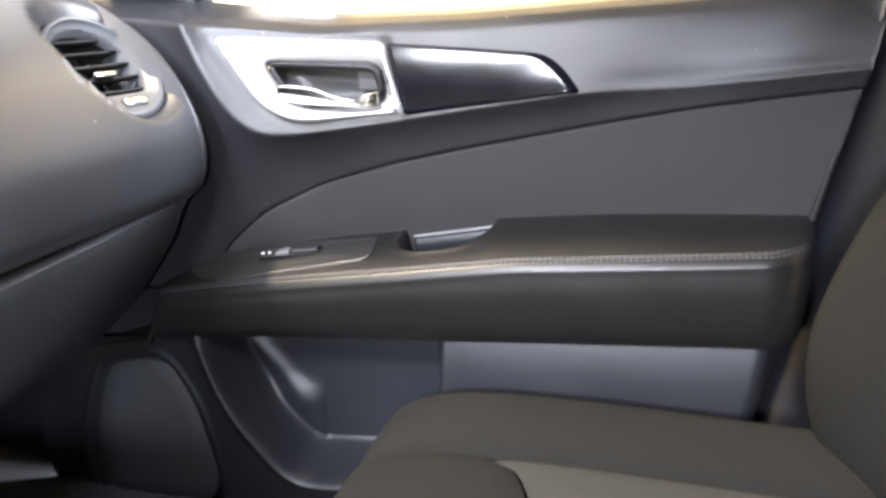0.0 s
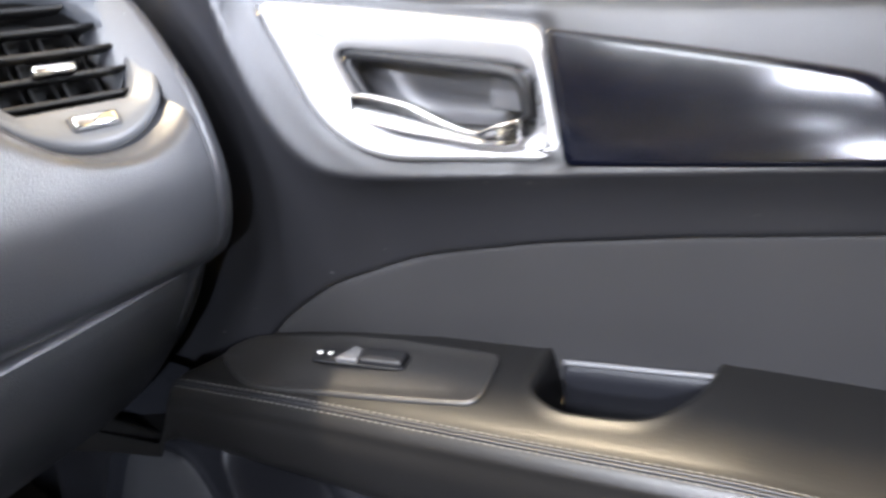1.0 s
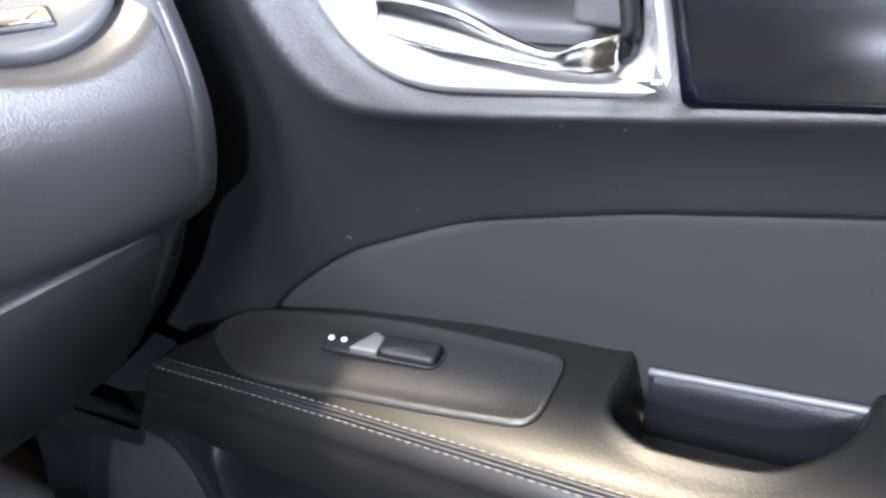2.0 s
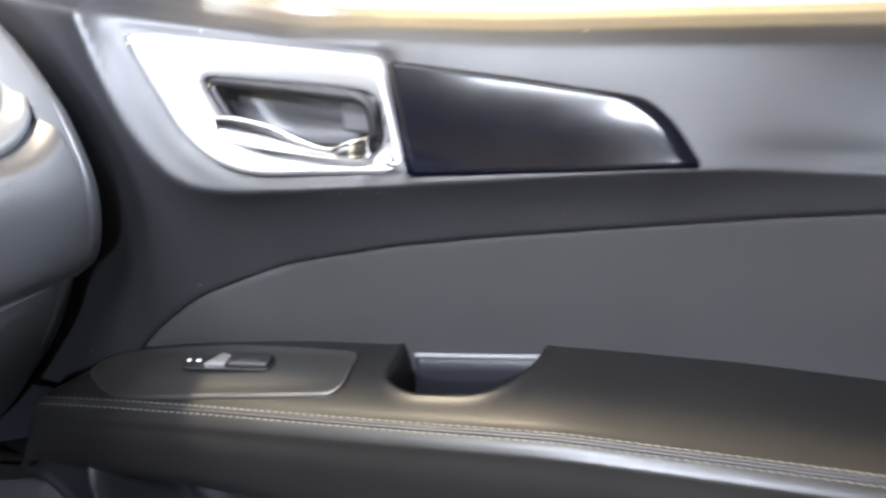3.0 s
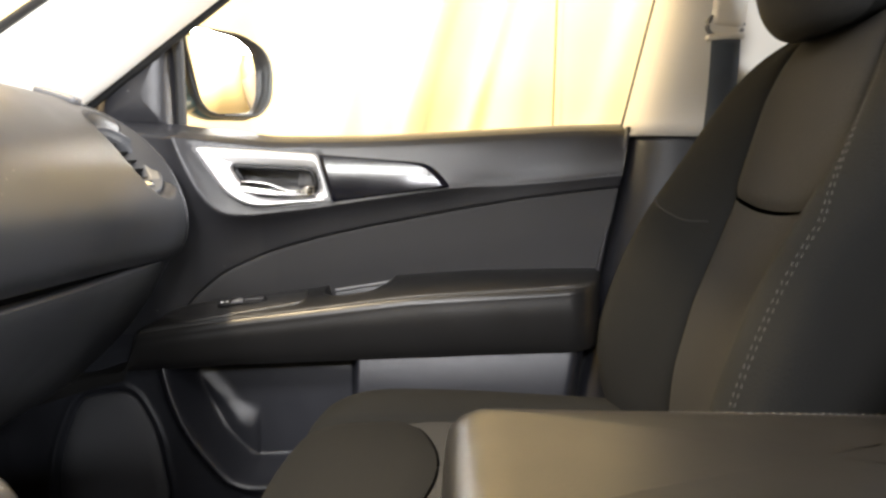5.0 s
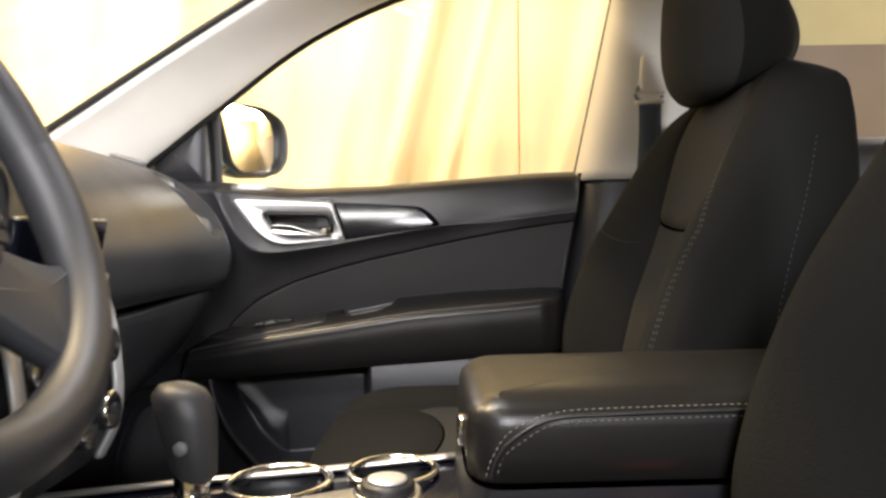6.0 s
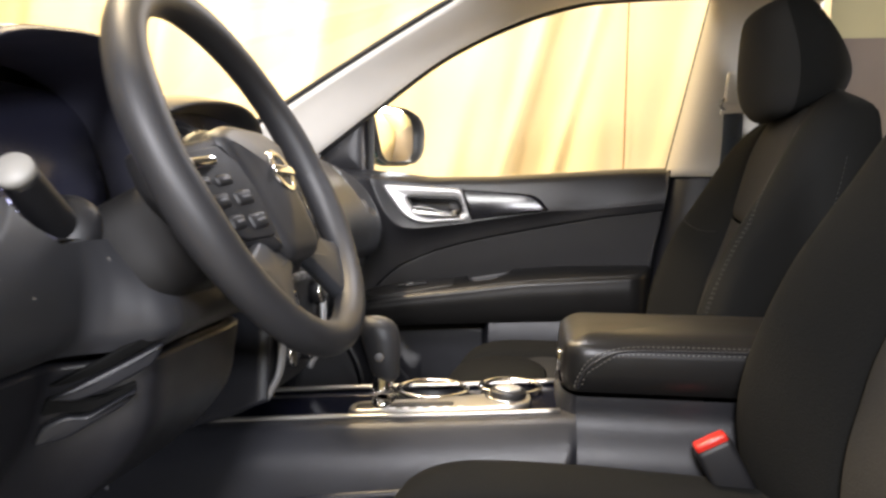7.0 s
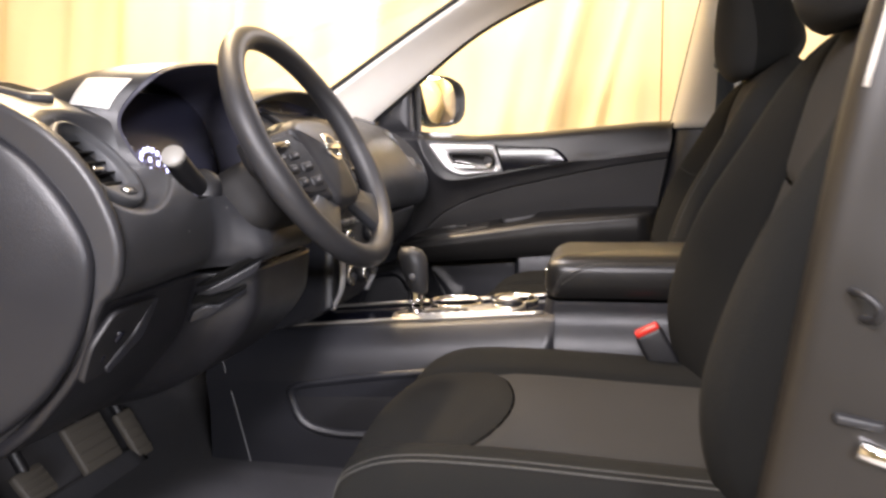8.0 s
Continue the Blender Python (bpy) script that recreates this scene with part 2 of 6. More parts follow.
def pane_material(name, tint):
    m = bpy.data.materials.new(name)
    m.use_nodes = True
    nt = m.node_tree
    nt.nodes.clear()
    out = nt.nodes.new("ShaderNodeOutputMaterial")
    mix = nt.nodes.new("ShaderNodeMixShader")
    clear, gloss, fr = nt.nodes.new("ShaderNodeBsdfTransparent"), nt.nodes.new("ShaderNodeBsdfGlossy"), nt.nodes.new("ShaderNodeFresnel")
    clear.inputs[0].default_value = (*tint, 1)
    gloss.inputs["Roughness"].default_value = 0.02
    fr.inputs[0].default_value = 1.35
    nt.links.new(fr.outputs[0], mix.inputs[0])
    nt.links.new(clear.outputs[0], mix.inputs[1])
    nt.links.new(gloss.outputs[0], mix.inputs[2])
    nt.links.new(mix.outputs[0], out.inputs[0])
    return m


def glow(name, colour, strength):
    m = bpy.data.materials.new(name)
    m.use_nodes = True
    b = m.node_tree.nodes["Principled BSDF"]
    b.inputs["Base Color"].default_value = (*colour, 1)
    b.inputs["Emission Color"].default_value = (*colour, 1)
    b.inputs["Emission Strength"].default_value = strength
    return m


# the dash's grey, set darker to paint the shade on the glove box
GLOVE_SHADED = mat("glove_box_shaded", (0.024, 0.0245, 0.027), 0.4, grain=0.3, grain_size=900)
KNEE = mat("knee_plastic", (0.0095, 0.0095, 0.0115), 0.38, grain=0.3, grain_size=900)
SOFT = mat("soft_trim", (0.018, 0.018, 0.0205), 0.36, grain=0.25, grain_size=1100, specks=0.25)
DASH = mat("dash_trim", (0.0265, 0.0270, 0.0300), 0.36, grain=0.3, grain_size=900, specks=0.35)
LOWER = mat("lower_trim", (0.0125, 0.013, 0.016), 0.37, grain=0.35, grain_size=700, spec=0.4)
INSERT = mat("door_cloth", (0.0310, 0.0303, 0.0315), 0.62, grain=0.35, grain_size=1500, spec=0.35, sheen=0.03)
HIDE = leather("armrest_hide", (0.0098, 0.0094, 0.0092), 0.34, 0.33)
SEAT = cloth("seat_cloth", (0.0078, 0.0079, 0.0075), 1300, 0.7, 0.0)
SEAT_IN = cloth("seat_insert_cloth", (0.0215, 0.0213, 0.0210), 1100, 0.7, 0.01)
SILVER = mat("satin_silver", (0.62, 0.62, 0.63), 0.42, 0.75, grain=0.05, vary=0.03)
SATIN_CHROME = mat("satin_chrome", (0.78, 0.78, 0.79), 0.24, 1.0, vary=0.02, rough_vary=0.04)
CHROME = mat("chrome", (0.85, 0.85, 0.86), 0.09, 1.0, vary=0.02, rough_vary=0.04)
PIANO = mat("gloss_black", (0.003, 0.0035, 0.008), 0.13, vary=0.1, vary_size=30, rough_vary=0.05, spec=0.34)
BLACK = mat("black_plastic", (0.010, 0.010, 0.0115), 0.48, grain=0.2)
VENTGREY = mat("vent_plastic", (0.055, 0.057, 0.062), 0.5, grain=0.15)
RUBBER = mat("rubber_seal", (0.012, 0.012, 0.012), 0.6, grain=0.2)
GREY = mat("grey_plastic", (0.12, 0.12, 0.125), 0.4, grain=0.15)
PILLAR = mat("pillar_cloth", (0.80, 0.76, 0.70), 0.75, grain=0.35, grain_size=1500, vary=0.05)
# the front pillar's trim again, darkened to paint the centre pillar's weaker light
PILLAR_SHADED = mat("pillar_shaded", (0.56, 0.53, 0.48), 0.6, grain=0.2, grain_size=1200, vary=0.05)
ROOF = mat("headliner_cloth", (0.48, 0.46, 0.43), 0.9, grain=0.4, grain_size=1600, vary=0.05)
STEEL_GREY = mat("satin_dark_grey", (0.035, 0.037, 0.042), 0.42, 0.3, vary=0.06)
TEAL = mat("mirror_paint", (0.028, 0.048, 0.046), 0.28, coat=0.5)
LINING = mat("hood_lining", (0.042, 0.042, 0.062), 0.5, grain=0.2)
PLATE = mat("switch_plastic", (0.019, 0.0182, 0.0178), 0.36, grain=0.3, grain_size=900)
NICKEL = mat("brushed_nickel", (0.40, 0.385, 0.36), 0.36, 0.9, grain=0.05, vary=0.06)
SEAT_THREAD = mat("seat_thread", (0.055, 0.053, 0.050), 0.9)
PIPING = mat("seat_piping", (0.040, 0.040, 0.037), 0.7)
THREAD = mat("thread", (0.15, 0.145, 0.135), 0.85)
BELT = cloth("belt_webbing", (0.05, 0.06, 0.075), 2500, 0.5)
RED = mat("red_button", (0.62, 0.03, 0.02), 0.3)
CARPET = mat("carpet", (0.03, 0.03, 0.034), 0.95, grain=1.0, grain_size=500, vary=0.3, vary_size=60)
WHEEL = leather("wheel_rubber", (0.018, 0.018, 0.0200), 0.5)
PAINT = mat("body_paint", (0.008, 0.0066, 0.0055), 0.42, coat=0.1)
DRAPE = mat("drape", (0.80, 0.67, 0.44), 0.9, grain=0.3, grain_size=300, vary=0.06, vary_size=2.5, spec=0.1)
SEAM = mat("curtain_thread", (0.42, 0.22, 0.10), 0.9)
PANEL = mat("wall_panel", (0.21, 0.18, 0.165), 0.8, grain=0.3, vary=0.15, vary_size=4)
WALL = mat("booth_wall", (0.42, 0.39, 0.24), 0.85, grain=0.3, vary=0.15, vary_size=3)
CEIL = mat("booth_ceiling", (0.6, 0.57, 0.5), 0.9, vary=0.1)
GROUND = mat("booth_floor", (0.38, 0.36, 0.33), 0.7, grain=0.3, grain_size=90, vary=0.25, vary_size=4)
# white of printed marks; on the instrument hood it paints a glint
GLINT_MARK_WHITE = mat("paper", (0.88, 0.87, 0.85), 0.5)
SCREEN = mat("screen", (0.022, 0.023, 0.040), 0.25, coat=0.3)
MIRROR = mat("mirror_glass", (0.92, 0.92, 0.92), 0.02, 1.0, vary=0.0, rough_vary=0.0)
GLASS = pane_material("window_glass", (0.93, 0.96, 0.94))
DIAL = glow("dial_light", (0.55, 0.6, 1.0), 4.0)
# near-black that paints the dark inside of slots and recesses
RECESS_DARK = mat("recess_dark", (0.005, 0.005, 0.005), 0.9, spec=0.1)
CUPGREY = mat("cup_plastic", (0.11, 0.11, 0.115), 0.35, grain=0.1)
CAPGREY = mat("stalk_cap", (0.26, 0.25, 0.23), 0.5)
SHROUD = mat("shroud_plastic", (0.007, 0.0066, 0.0066), 0.6, grain=0.3, spec=0.25)
PEDAL = mat("pedal_rubber", (0.085, 0.075, 0.062), 0.6, grain=0.5, grain_size=300)

# ---------------- the booth ----------------
FLOOR_Z = -0.42


def setting(name, me, material, label, category, thick=0.0):
    return tagged(part(name, me, material, None, "", thick), label, category, "", "structure")


def flat(x0, x1, y0, y1, z, n=2):
    g = np.array([[(x, y, z) for x in np.linspace(x0, x1, n)] for y in np.linspace(y0, y1, n)])
    return grid_mesh(g)


setting("ground", flat(-60, 60, -60, 60, FLOOR_Z), GROUND, "worn grey concrete floor of the photo booth", "floor")
setting("ceiling", flat(-4.6, 5.2, -4.2, 3.0, 2.75), CEIL, "plain off-white booth ceiling", "ceiling", 0.05)


def drape(x0, x1, y0, y1, seed, lean, n, deep=1.0, folds=()):
    """A hanging curtain with soft, slightly leaning folds."""
    rng = np.random.RandomState(seed)
    length = math.hypot(x1 - x0, y1 - y0)
    ux, uy = (x1 - x0) / length, (y1 - y0) / length
    waves = [(rng.uniform(2.0, 4.0), rng.uniform(0, 6), 0.04), (rng.uniform(7, 10), rng.uniform(0, 6), 0.022 * deep),
             (rng.uniform(15, 19), rng.uniform(0, 6), 0.014 * deep), (rng.uniform(26, 33), rng.uniform(0, 6), 0.006 * deep)]
    s, z = np.meshgrid(np.linspace(0, length, n), np.linspace(FLOOR_Z, 2.72, 60))
    off = sum(a * np.sin(f * (s + lean * z * (0.6 + 0.4 * np.sin(k + s))) + p) for k, (f, p, a) in enumerate(waves))
    off = off + 0.03 * np.sin(1.3 * s + 2.2 * z + 0.8 * np.sin(2 * s)) * (1.4 - deep)
    for at, high, wide in folds:
        off = off + high * np.exp(-((s - at + 0.27 * (z - 0.8)) / wide) ** 2)
    g = np.stack([x0 + ux * s - uy * off, y0 + uy * s + ux * off, z], -1)
    return grid_mesh(g)


CURTAIN = setting("drape_right", drape(0.84, -3.6, 2.15, 2.15, 4, 0.26, 700, 1.2, ((1.06, 0.045, 0.035), (1.26, 0.055, 0.04), (1.50, 0.03, 0.06), (0.62, 0.03, 0.05), (2.2, 0.05, 0.08), (2.9, 0.05, 0.07))), DRAPE,
                  "cream booth curtain hanging in leaning folds", "curtain", 0.004)
part("curtain_seam", tube_mesh(spline([(0.035, 2.075, 0.2), (0.040, 2.075, 0.9), (0.045, 2.07, 1.7), (0.05, 2.075, 2.6)], 30), 0.0035, 6), SEAM, CURTAIN, "brownish sewn seam")
setting("drape_front", drape(-3.55, -3.55, 2.2, -4.1, 9, 1.3, 420, 0.15), DRAPE, "cream booth curtain hanging in soft folds", "curtain", 0.004)
setting("wall_left", grid_mesh(np.array([[(-3.6, -4.1, FLOOR_Z), (5.0, -4.1, FLOOR_Z)], [(-3.6, -4.1, 2.75), (5.0, -4.1, 2.75)]])), WALL,
        "plain beige booth wall", "wall", 0.08)
setting("wall_back", grid_mesh(np.array([[(5.0, -4.1, FLOOR_Z), (5.0, 2.9, FLOOR_Z)], [(5.0, -4.1, 2.75), (5.0, 2.9, 2.75)]])), DRAPE,
        "plain cream booth wall", "wall", 0.08)
setting("wall_right", grid_mesh(np.array([[(0.3, 2.6, FLOOR_Z), (5.0, 2.6, FLOOR_Z)], [(0.3, 2.6, 2.75), (5.0, 2.6, 2.75)]])), WALL,
        "plain olive-beige booth wall", "wall", 0.08)
setting("wainscot", grid_mesh(np.array([[(0.3, 2.515, FLOOR_Z), (4.9, 2.515, FLOOR_Z)], [(0.3, 2.515, 1.30), (4.9, 2.515, 1.30)]])), PANEL, "dull pinkish-tan lower wall panelling", "wall panel", 0.008)

# ---------------- car shell ----------------
setting("cabin_floor", grid_mesh(surface([[(-1.6, y, 0.30), (-1.32, y, 0.16), (-1.15, y, 0.03), (-0.9, y, 0.0), (-0.3, y, 0.0), (0.6, y, 0.0), (1.8, y, 0.02)]
                                          for y in (-0.74, -0.4, 0, 0.4, 0.74)], 60, 20)), CARPET, "black cut-pile car floor carpet", "carpet", 0.03)
HEAD_X = -0.40


def roof_z(x, y):
    return 1.075 - 0.045 * (abs(y) / 0.62) ** 2.2 - 0.05 * max(0.0, (-0.05 - x)) ** 1.2


xs = np.linspace(HEAD_X, 1.9, 40)
setting("headliner", grid_mesh(np.array([[(x + 0.05 * (y / 0.62) ** 2 * (1 if x < 0 else 0), y, roof_z(x, y)) for x in xs] for y in np.linspace(-0.60, 0.60, 30)])),
        ROOF, "light grey woven headliner of the car roof", "headliner", 0.04)

# roof skin above, so that no light falls through the lining
setting("roof_panel", grid_mesh(np.array([[(x, y, roof_z(x, y) + 0.07) for x in np.linspace(HEAD_X - 0.02, 1.95, 12)] for y in np.linspace(-0.68, 0.68, 12)])),
        PAINT, "dark green painted car roof panel", "car roof", 0.01)


def side_rail(side, name, rows, label):
    g = surface([[(x, y * side, z) for x, y, z in r] for r in rows], 50, 14)
    return setting(name, grid_mesh(g), PILLAR, label, "pillar trim", 0.02 * side)


RAIL = [[(-1.02, 0.645, 0.70), (-0.765, 0.62, 0.849), (-0.54, 0.60, 0.976), (-0.40, 0.57, 1.035), (-0.1, 0.57, 1.05), (0.5, 0.57, 1.055), (1.8, 0.57, 1.04)],
        [(-1.00, 0.665, 0.685), (-0.755, 0.645, 0.835), (-0.53, 0.63, 0.960), (-0.36, 0.63, 1.025), (-0.08, 0.64, 1.042), (0.5, 0.64, 1.045), (1.8, 0.64, 1.03)],
        [(-0.95, 0.695, 0.665), (-0.735, 0.69, 0.805), (-0.52, 0.69, 0.935), (-0.32, 0.695, 1.01), (-0.06, 0.70, 1.038), (0.5, 0.70, 1.04), (1.8, 0.70, 1.02)],
        [(-0.89, 0.735, 0.655), (-0.715, 0.725, 0.785), (-0.519, 0.72, 0.918), (-0.29, 0.72, 1.012), (-0.05, 0.725, 1.035), (0.5, 0.725, 1.035), (1.8, 0.725, 1.01)],
        [(-0.88, 0.765, 0.665), (-0.71, 0.755, 0.79), (-0.515, 0.75, 0.925), (-0.28, 0.75, 1.02), (-0.05, 0.75, 1.045), (0.5, 0.75, 1.045), (1.8, 0.75, 1.02)]]
side_rail(1, "pillar_right", RAIL, "light grey front pillar and roof rail trim")
side_rail(-1, "pillar_left", RAIL, "light grey front pillar and roof rail trim")


def window_seal(side, name):
    low = [(x, (y + 0.004) * side, z - 0.002) for x, y, z in RAIL[4][:6]]
    top = [(x - 0.012, (y + 0.006) * side, z + 0.012) for x, y, z in RAIL[0][:4]]
    me = join([tube_mesh(spline(low, 60), 0.008, 8), tube_mesh(spline(top, 40), 0.007, 8)])
    me.shade_smooth()
    return setting(name, me, RUBBER, "black rubber seal along the pillar", "seal")


window_seal(1, "seal_right")
window_seal(-1, "seal_left")


def b_pillar(side, name, dx=0.0):
    """Centre pillar trim: pale above, dark below, with a bulge towards the cabin."""
    def row(z):
        lean = (z - 0.62) * 0.225 if z > 0.62 else (z - 0.62) * 0.16
        x0 = -0.004 + lean + dx
        return [(x0 + a, b * side, z) for a, b in ((-0.002, 0.79), (-0.001, 0.757), (0.010, 0.728), (0.035, 0.708), (0.075, 0.70), (0.14, 0.702), (0.20, 0.72), (0.225, 0.77))]
    top = surface([row(z) for z in (0.630, 0.72, 0.82, 0.92, 1.0, 1.06)], 30, 24)
    low = surface([row(z) for z in (0.637, 0.55, 0.45, 0.30, 0.15, -0.02)], 30, 24)
    low[..., 1] -= 0.004 * side
    t = thing(name, (0.08, 0.72 * side, 0.0), "centre pillar trim, pale grey above and charcoal below", "pillar trim", "", "structure")
    part("upper_trim", grid_mesh(top), PILLAR_SHADED, t, "pale grey upper trim", 0.012 * side)
    part("lower_trim", grid_mesh(low), LOWER, t, "charcoal lower trim", 0.012 * side)
    seal = [(dx - 0.012 + ((z - 0.62) * 0.225 if z > 0.62 else (z - 0.62) * 0.16), 0.772 * side, z) for z in np.linspace(0.0, 1.04, 30)]
    part("door_seal", tube_mesh(seal, 0.009, 8), RUBBER, t, "black rubber door seal")
    return t


b_pillar(1, "pillar_centre_right")
PILLAR_L = b_pillar(-1, "pillar_centre_left", 0.018)

# windscreen and window glass
def glass(name, rows, nu, nv, label):
    ob = setting(name, grid_mesh(surface(rows, nu, nv)), GLASS, label, "window")
    ob.visible_shadow = False
    return ob


glass("windscreen", [[(-1.42, -0.62, 0.66), (-1.5, 0, 0.66), (-1.42, 0.62, 0.66)], [(-0.95, -0.63, 0.86), (-1.0, 0, 0.88), (-0.95, 0.63, 0.86)],
                     [(-0.43, -0.6, 1.05), (-0.46, 0, 1.085), (-0.43, 0.6, 1.05)]], 24, 16, "clear laminated windscreen")
glass("window_1", [[(-0.715, 0.80, 0.60), (-0.4, 0.80, 0.60), (0.02, 0.80, 0.60)], [(-0.715, 0.785, 0.79), (-0.42, 0.785, 0.79), (0.045, 0.785, 0.79)],
                   [(-0.50, 0.765, 0.93), (-0.3, 0.762, 1.01), (0.08, 0.757, 1.03)]], 16, 12, "clear closed passenger door window")

# rear door on the far side, seen between the seats
def rear_door():
    t = thing("door_2", (0.7, 0.75, 0.0), "charcoal rear passenger door trim, closed", "car door", "", "structure")
    rows = [[(x, 0.80, 0.697), (x, 0.775, 0.700), (x, 0.745, 0.687), (x, 0.73, 0.62), (x, 0.735, 0.50), (x, 0.75, 0.42), (x, 0.70, 0.38), (x, 0.68, 0.30), (x, 0.70, 0.2), (x, 0.72, 0.0)]
            for x in (0.22, 0.5, 0.8, 1.15)]
    part("trim_panel", grid_mesh(surface(rows, 60, 10)), SOFT, t, "", 0.01)
    bez = rounded([(0.36, 0.605), (0.53, 0.60), (0.55, 0.53), (0.42, 0.52)], 0.015)
    hole = rounded([(0.405, 0.585), (0.52, 0.582), (0.53, 0.54), (0.435, 0.535)], 0.012)
    part("handle_bezel", ring_mesh(bez, hole, 0.018, 0.005, lambda a, b, h: (a, 0.735 - h, b)), SILVER, t, "satin silver handle surround")
    part("handle_cup", boss_mesh(hole, 0.004, 0.001, lambda a, b, h: (a, 0.733 - h, b)), GREY, t)
    part("pull_handle", tube_mesh(spline([(0.43, 0.718, 0.55), (0.47, 0.712, 0.56), (0.525, 0.718, 0.558)], 12), 0.006, 8), CHROME, t, "chrome pull handle")
    return t


rear_door()
# body sides that close the cabin round the rear
for side, nm in ((1, "right"), (-1, "left")):
    rows = [[(x, 0.80 * side, z) for x in (1.12, 1.5, 1.95)] for z in (-0.1, 0.3, 0.66)]
    setting("quarter_panel_" + nm, grid_mesh(surface(rows, 8, 8)), SOFT, "charcoal rear quarter trim", "car side", 0.05 * side)
    rows = [[(x + (z - 0.6) * 0.25, 0.77 * side, z) for x in (1.10, 1.16, 1.22)] for z in (0.64, 0.85, 1.04)]
    setting("pillar_rear_" + nm, grid_mesh(surface(rows, 8, 8)), PILLAR, "pale grey rear pillar trim", "pillar trim", 0.03 * side)
setting("tailgate", grid_mesh(surface([[(1.95, y, z) for y in (-0.78, 0, 0.78)] for z in (-0.1, 0.3, 0.66)], 8, 8)), SOFT, "charcoal tailgate trim", "car side", 0.05)
setting("sill_left", block_mesh(2.4, 0.10, 0.16, 0.02, pose(-0.25, -0.76, -0.03)), PAINT, "dark green painted door sill", "car sill")
setting("bulkhead", grid_mesh(surface([[(-1.62, y, z) for y in (-0.76, 0, 0.76)] for z in (-0.1, 0.3, 0.64)], 6, 6)), BLACK, "black front bulkhead of the cabin", "car side", 0.04)
setting("kick_panel_right", grid_mesh(surface([[(x, 0.745, z) for x in (-1.6, -1.2, -0.9)] for z in (-0.02, 0.3, 0.66)], 6, 6)), LOWER, "charcoal kick panel", "car side", 0.03)
setting("kick_panel_left", grid_mesh(surface([[(x, -0.735, z) for x in (-1.6, -1.2, -0.86)] for z in (-0.02, 0.3, 0.60)], 6, 6)), LOWER, "charcoal kick panel", "car side", -0.03)
setting("bonnet", grid_mesh(surface([[(-2.6, y, 0.42), (-2.2, y, 0.56), (-1.8, y, 0.62), (-1.46, y, 0.645)] for y in (-0.75, -0.3, 0.3, 0.75)], 12, 12)), PAINT,
        "dark green painted car bonnet", "car bonnet", 0.02)

# ---------------- passenger door ----------------
DOOR = thing("door_1", (-0.4, 0.76, 0.0), "charcoal front passenger door, closed, with cloth insert and padded armrest", "car door", "", "structure")


def rear_x(z):
    return -0.004 - (0.65 - z) * 0.184


SX = [-0.95, -0.90, -0.74, -0.57, -0.41, -0.25, -0.09, 0.0]
SZ = [0.66, 0.655, 0.645, 0.627, 0.630, 0.640, 0.650, 0.652]
IX = [-0.95, -0.76, -0.715, -0.693, -0.644, -0.563, -0.483, -0.403, -0.324, -0.244, -0.164, -0.084, -0.021, 0.0]
IZ = [0.10, 0.22, 0.325, 0.364, 0.407, 0.444, 0.4675, 0.4855, 0.5015, 0.517, 0.531, 0.542, 0.550, 0.552]
smoothx = np.linspace(-0.95, 0.0, 200)


def curve(x, xs, zs):
    """A smoothed height along the door."""
    z = np.interp(smoothx, xs, zs)
    k = np.exp(-np.linspace(-2, 2, 13) ** 2)
    z = np.convolve(np.pad(z, 6, "edge"), k / k.sum(), "valid")
    return np.interp(x, smoothx, z)


BEZ = rounded([(-0.6855, 0.6085), (-0.495, 0.5985), (-0.470, 0.5245), (-0.616, 0.5120)], [0.006, 0.007, 0.005, 0.050], 10)
BEZ_IN = rounded([(-0.630, 0.581), (-0.497, 0.576), (-0.489, 0.536), (-0.594, 0.529)], [0.016, 0.014, 0.016, 0.03], 8)
BEZ_MID = inset(even(BEZ, 80), 0.008)


# outline of the raised field that carries the handle: its lower crest runs along the door, its front turns up round the handle
POD = spline([(0.03, 0.577), (-0.169, 0.556), (-0.288, 0.547), (-0.477, 0.518), (-0.560, 0.506), (-0.605, 0.502), (-0.637, 0.507), (-0.662, 0.527), (-0.683, 0.560), (-0.700, 0.600), (-0.711, 0.640), (-0.716, 0.72)], 90)
POD = np.vstack([POD, [(-0.716, 0.8), (0.03, 0.8)]])


BULGE = np.polyfit([0, 0.05, 0.14, 0.38, 0.65, 0.87, 1], [0.7178, 0.7205, 0.7245, 0.7318, 0.7390, 0.7475, 0.755], 4)


def panel_y(x, z):
    """The upper trim's surface at (x, z)."""
    x, z = np.asarray(x, float), np.asarray(z, float)
    s = curve(x, SX, SZ)
    d = inside(POD, x, z)
    lead = 0.02 * np.clip((-0.50 - x) / 0.18, 0, 1)
    up = np.maximum(d, 0)
    t = up / (up + np.maximum(s - z, 0.0) + 1e-6)
    under = 0.007 * step(x + 0.27, 0.05)
    raised = np.polyval(BULGE, t) - lead + under * np.exp(-(t / 0.18) ** 2)
    down = np.maximum(-d, 0)
    flow = step(z - 0.570, 0.04) * step(-0.655 - x, 0.03)
    base = 0.7290 - 0.020 * np.clip((-0.58 - x) / 0.16, 0, 1) - 0.008 * flow + 0.30 * np.maximum(z - 0.560, 0) * flow
    low_y = 0.7174 - lead + (base - 0.7174 + lead) * (1 - np.exp(-down / (0.015 + 0.035 * step(-0.63 - x, 0.05))))
    low_y = low_y + under * np.exp(-down / 0.015)
    groove = 0.0018 * np.exp(-((inside(BEZ, x, z) + 0.001) / 0.0045) ** 2)
    return np.where(d > 0, raised, low_y) + groove


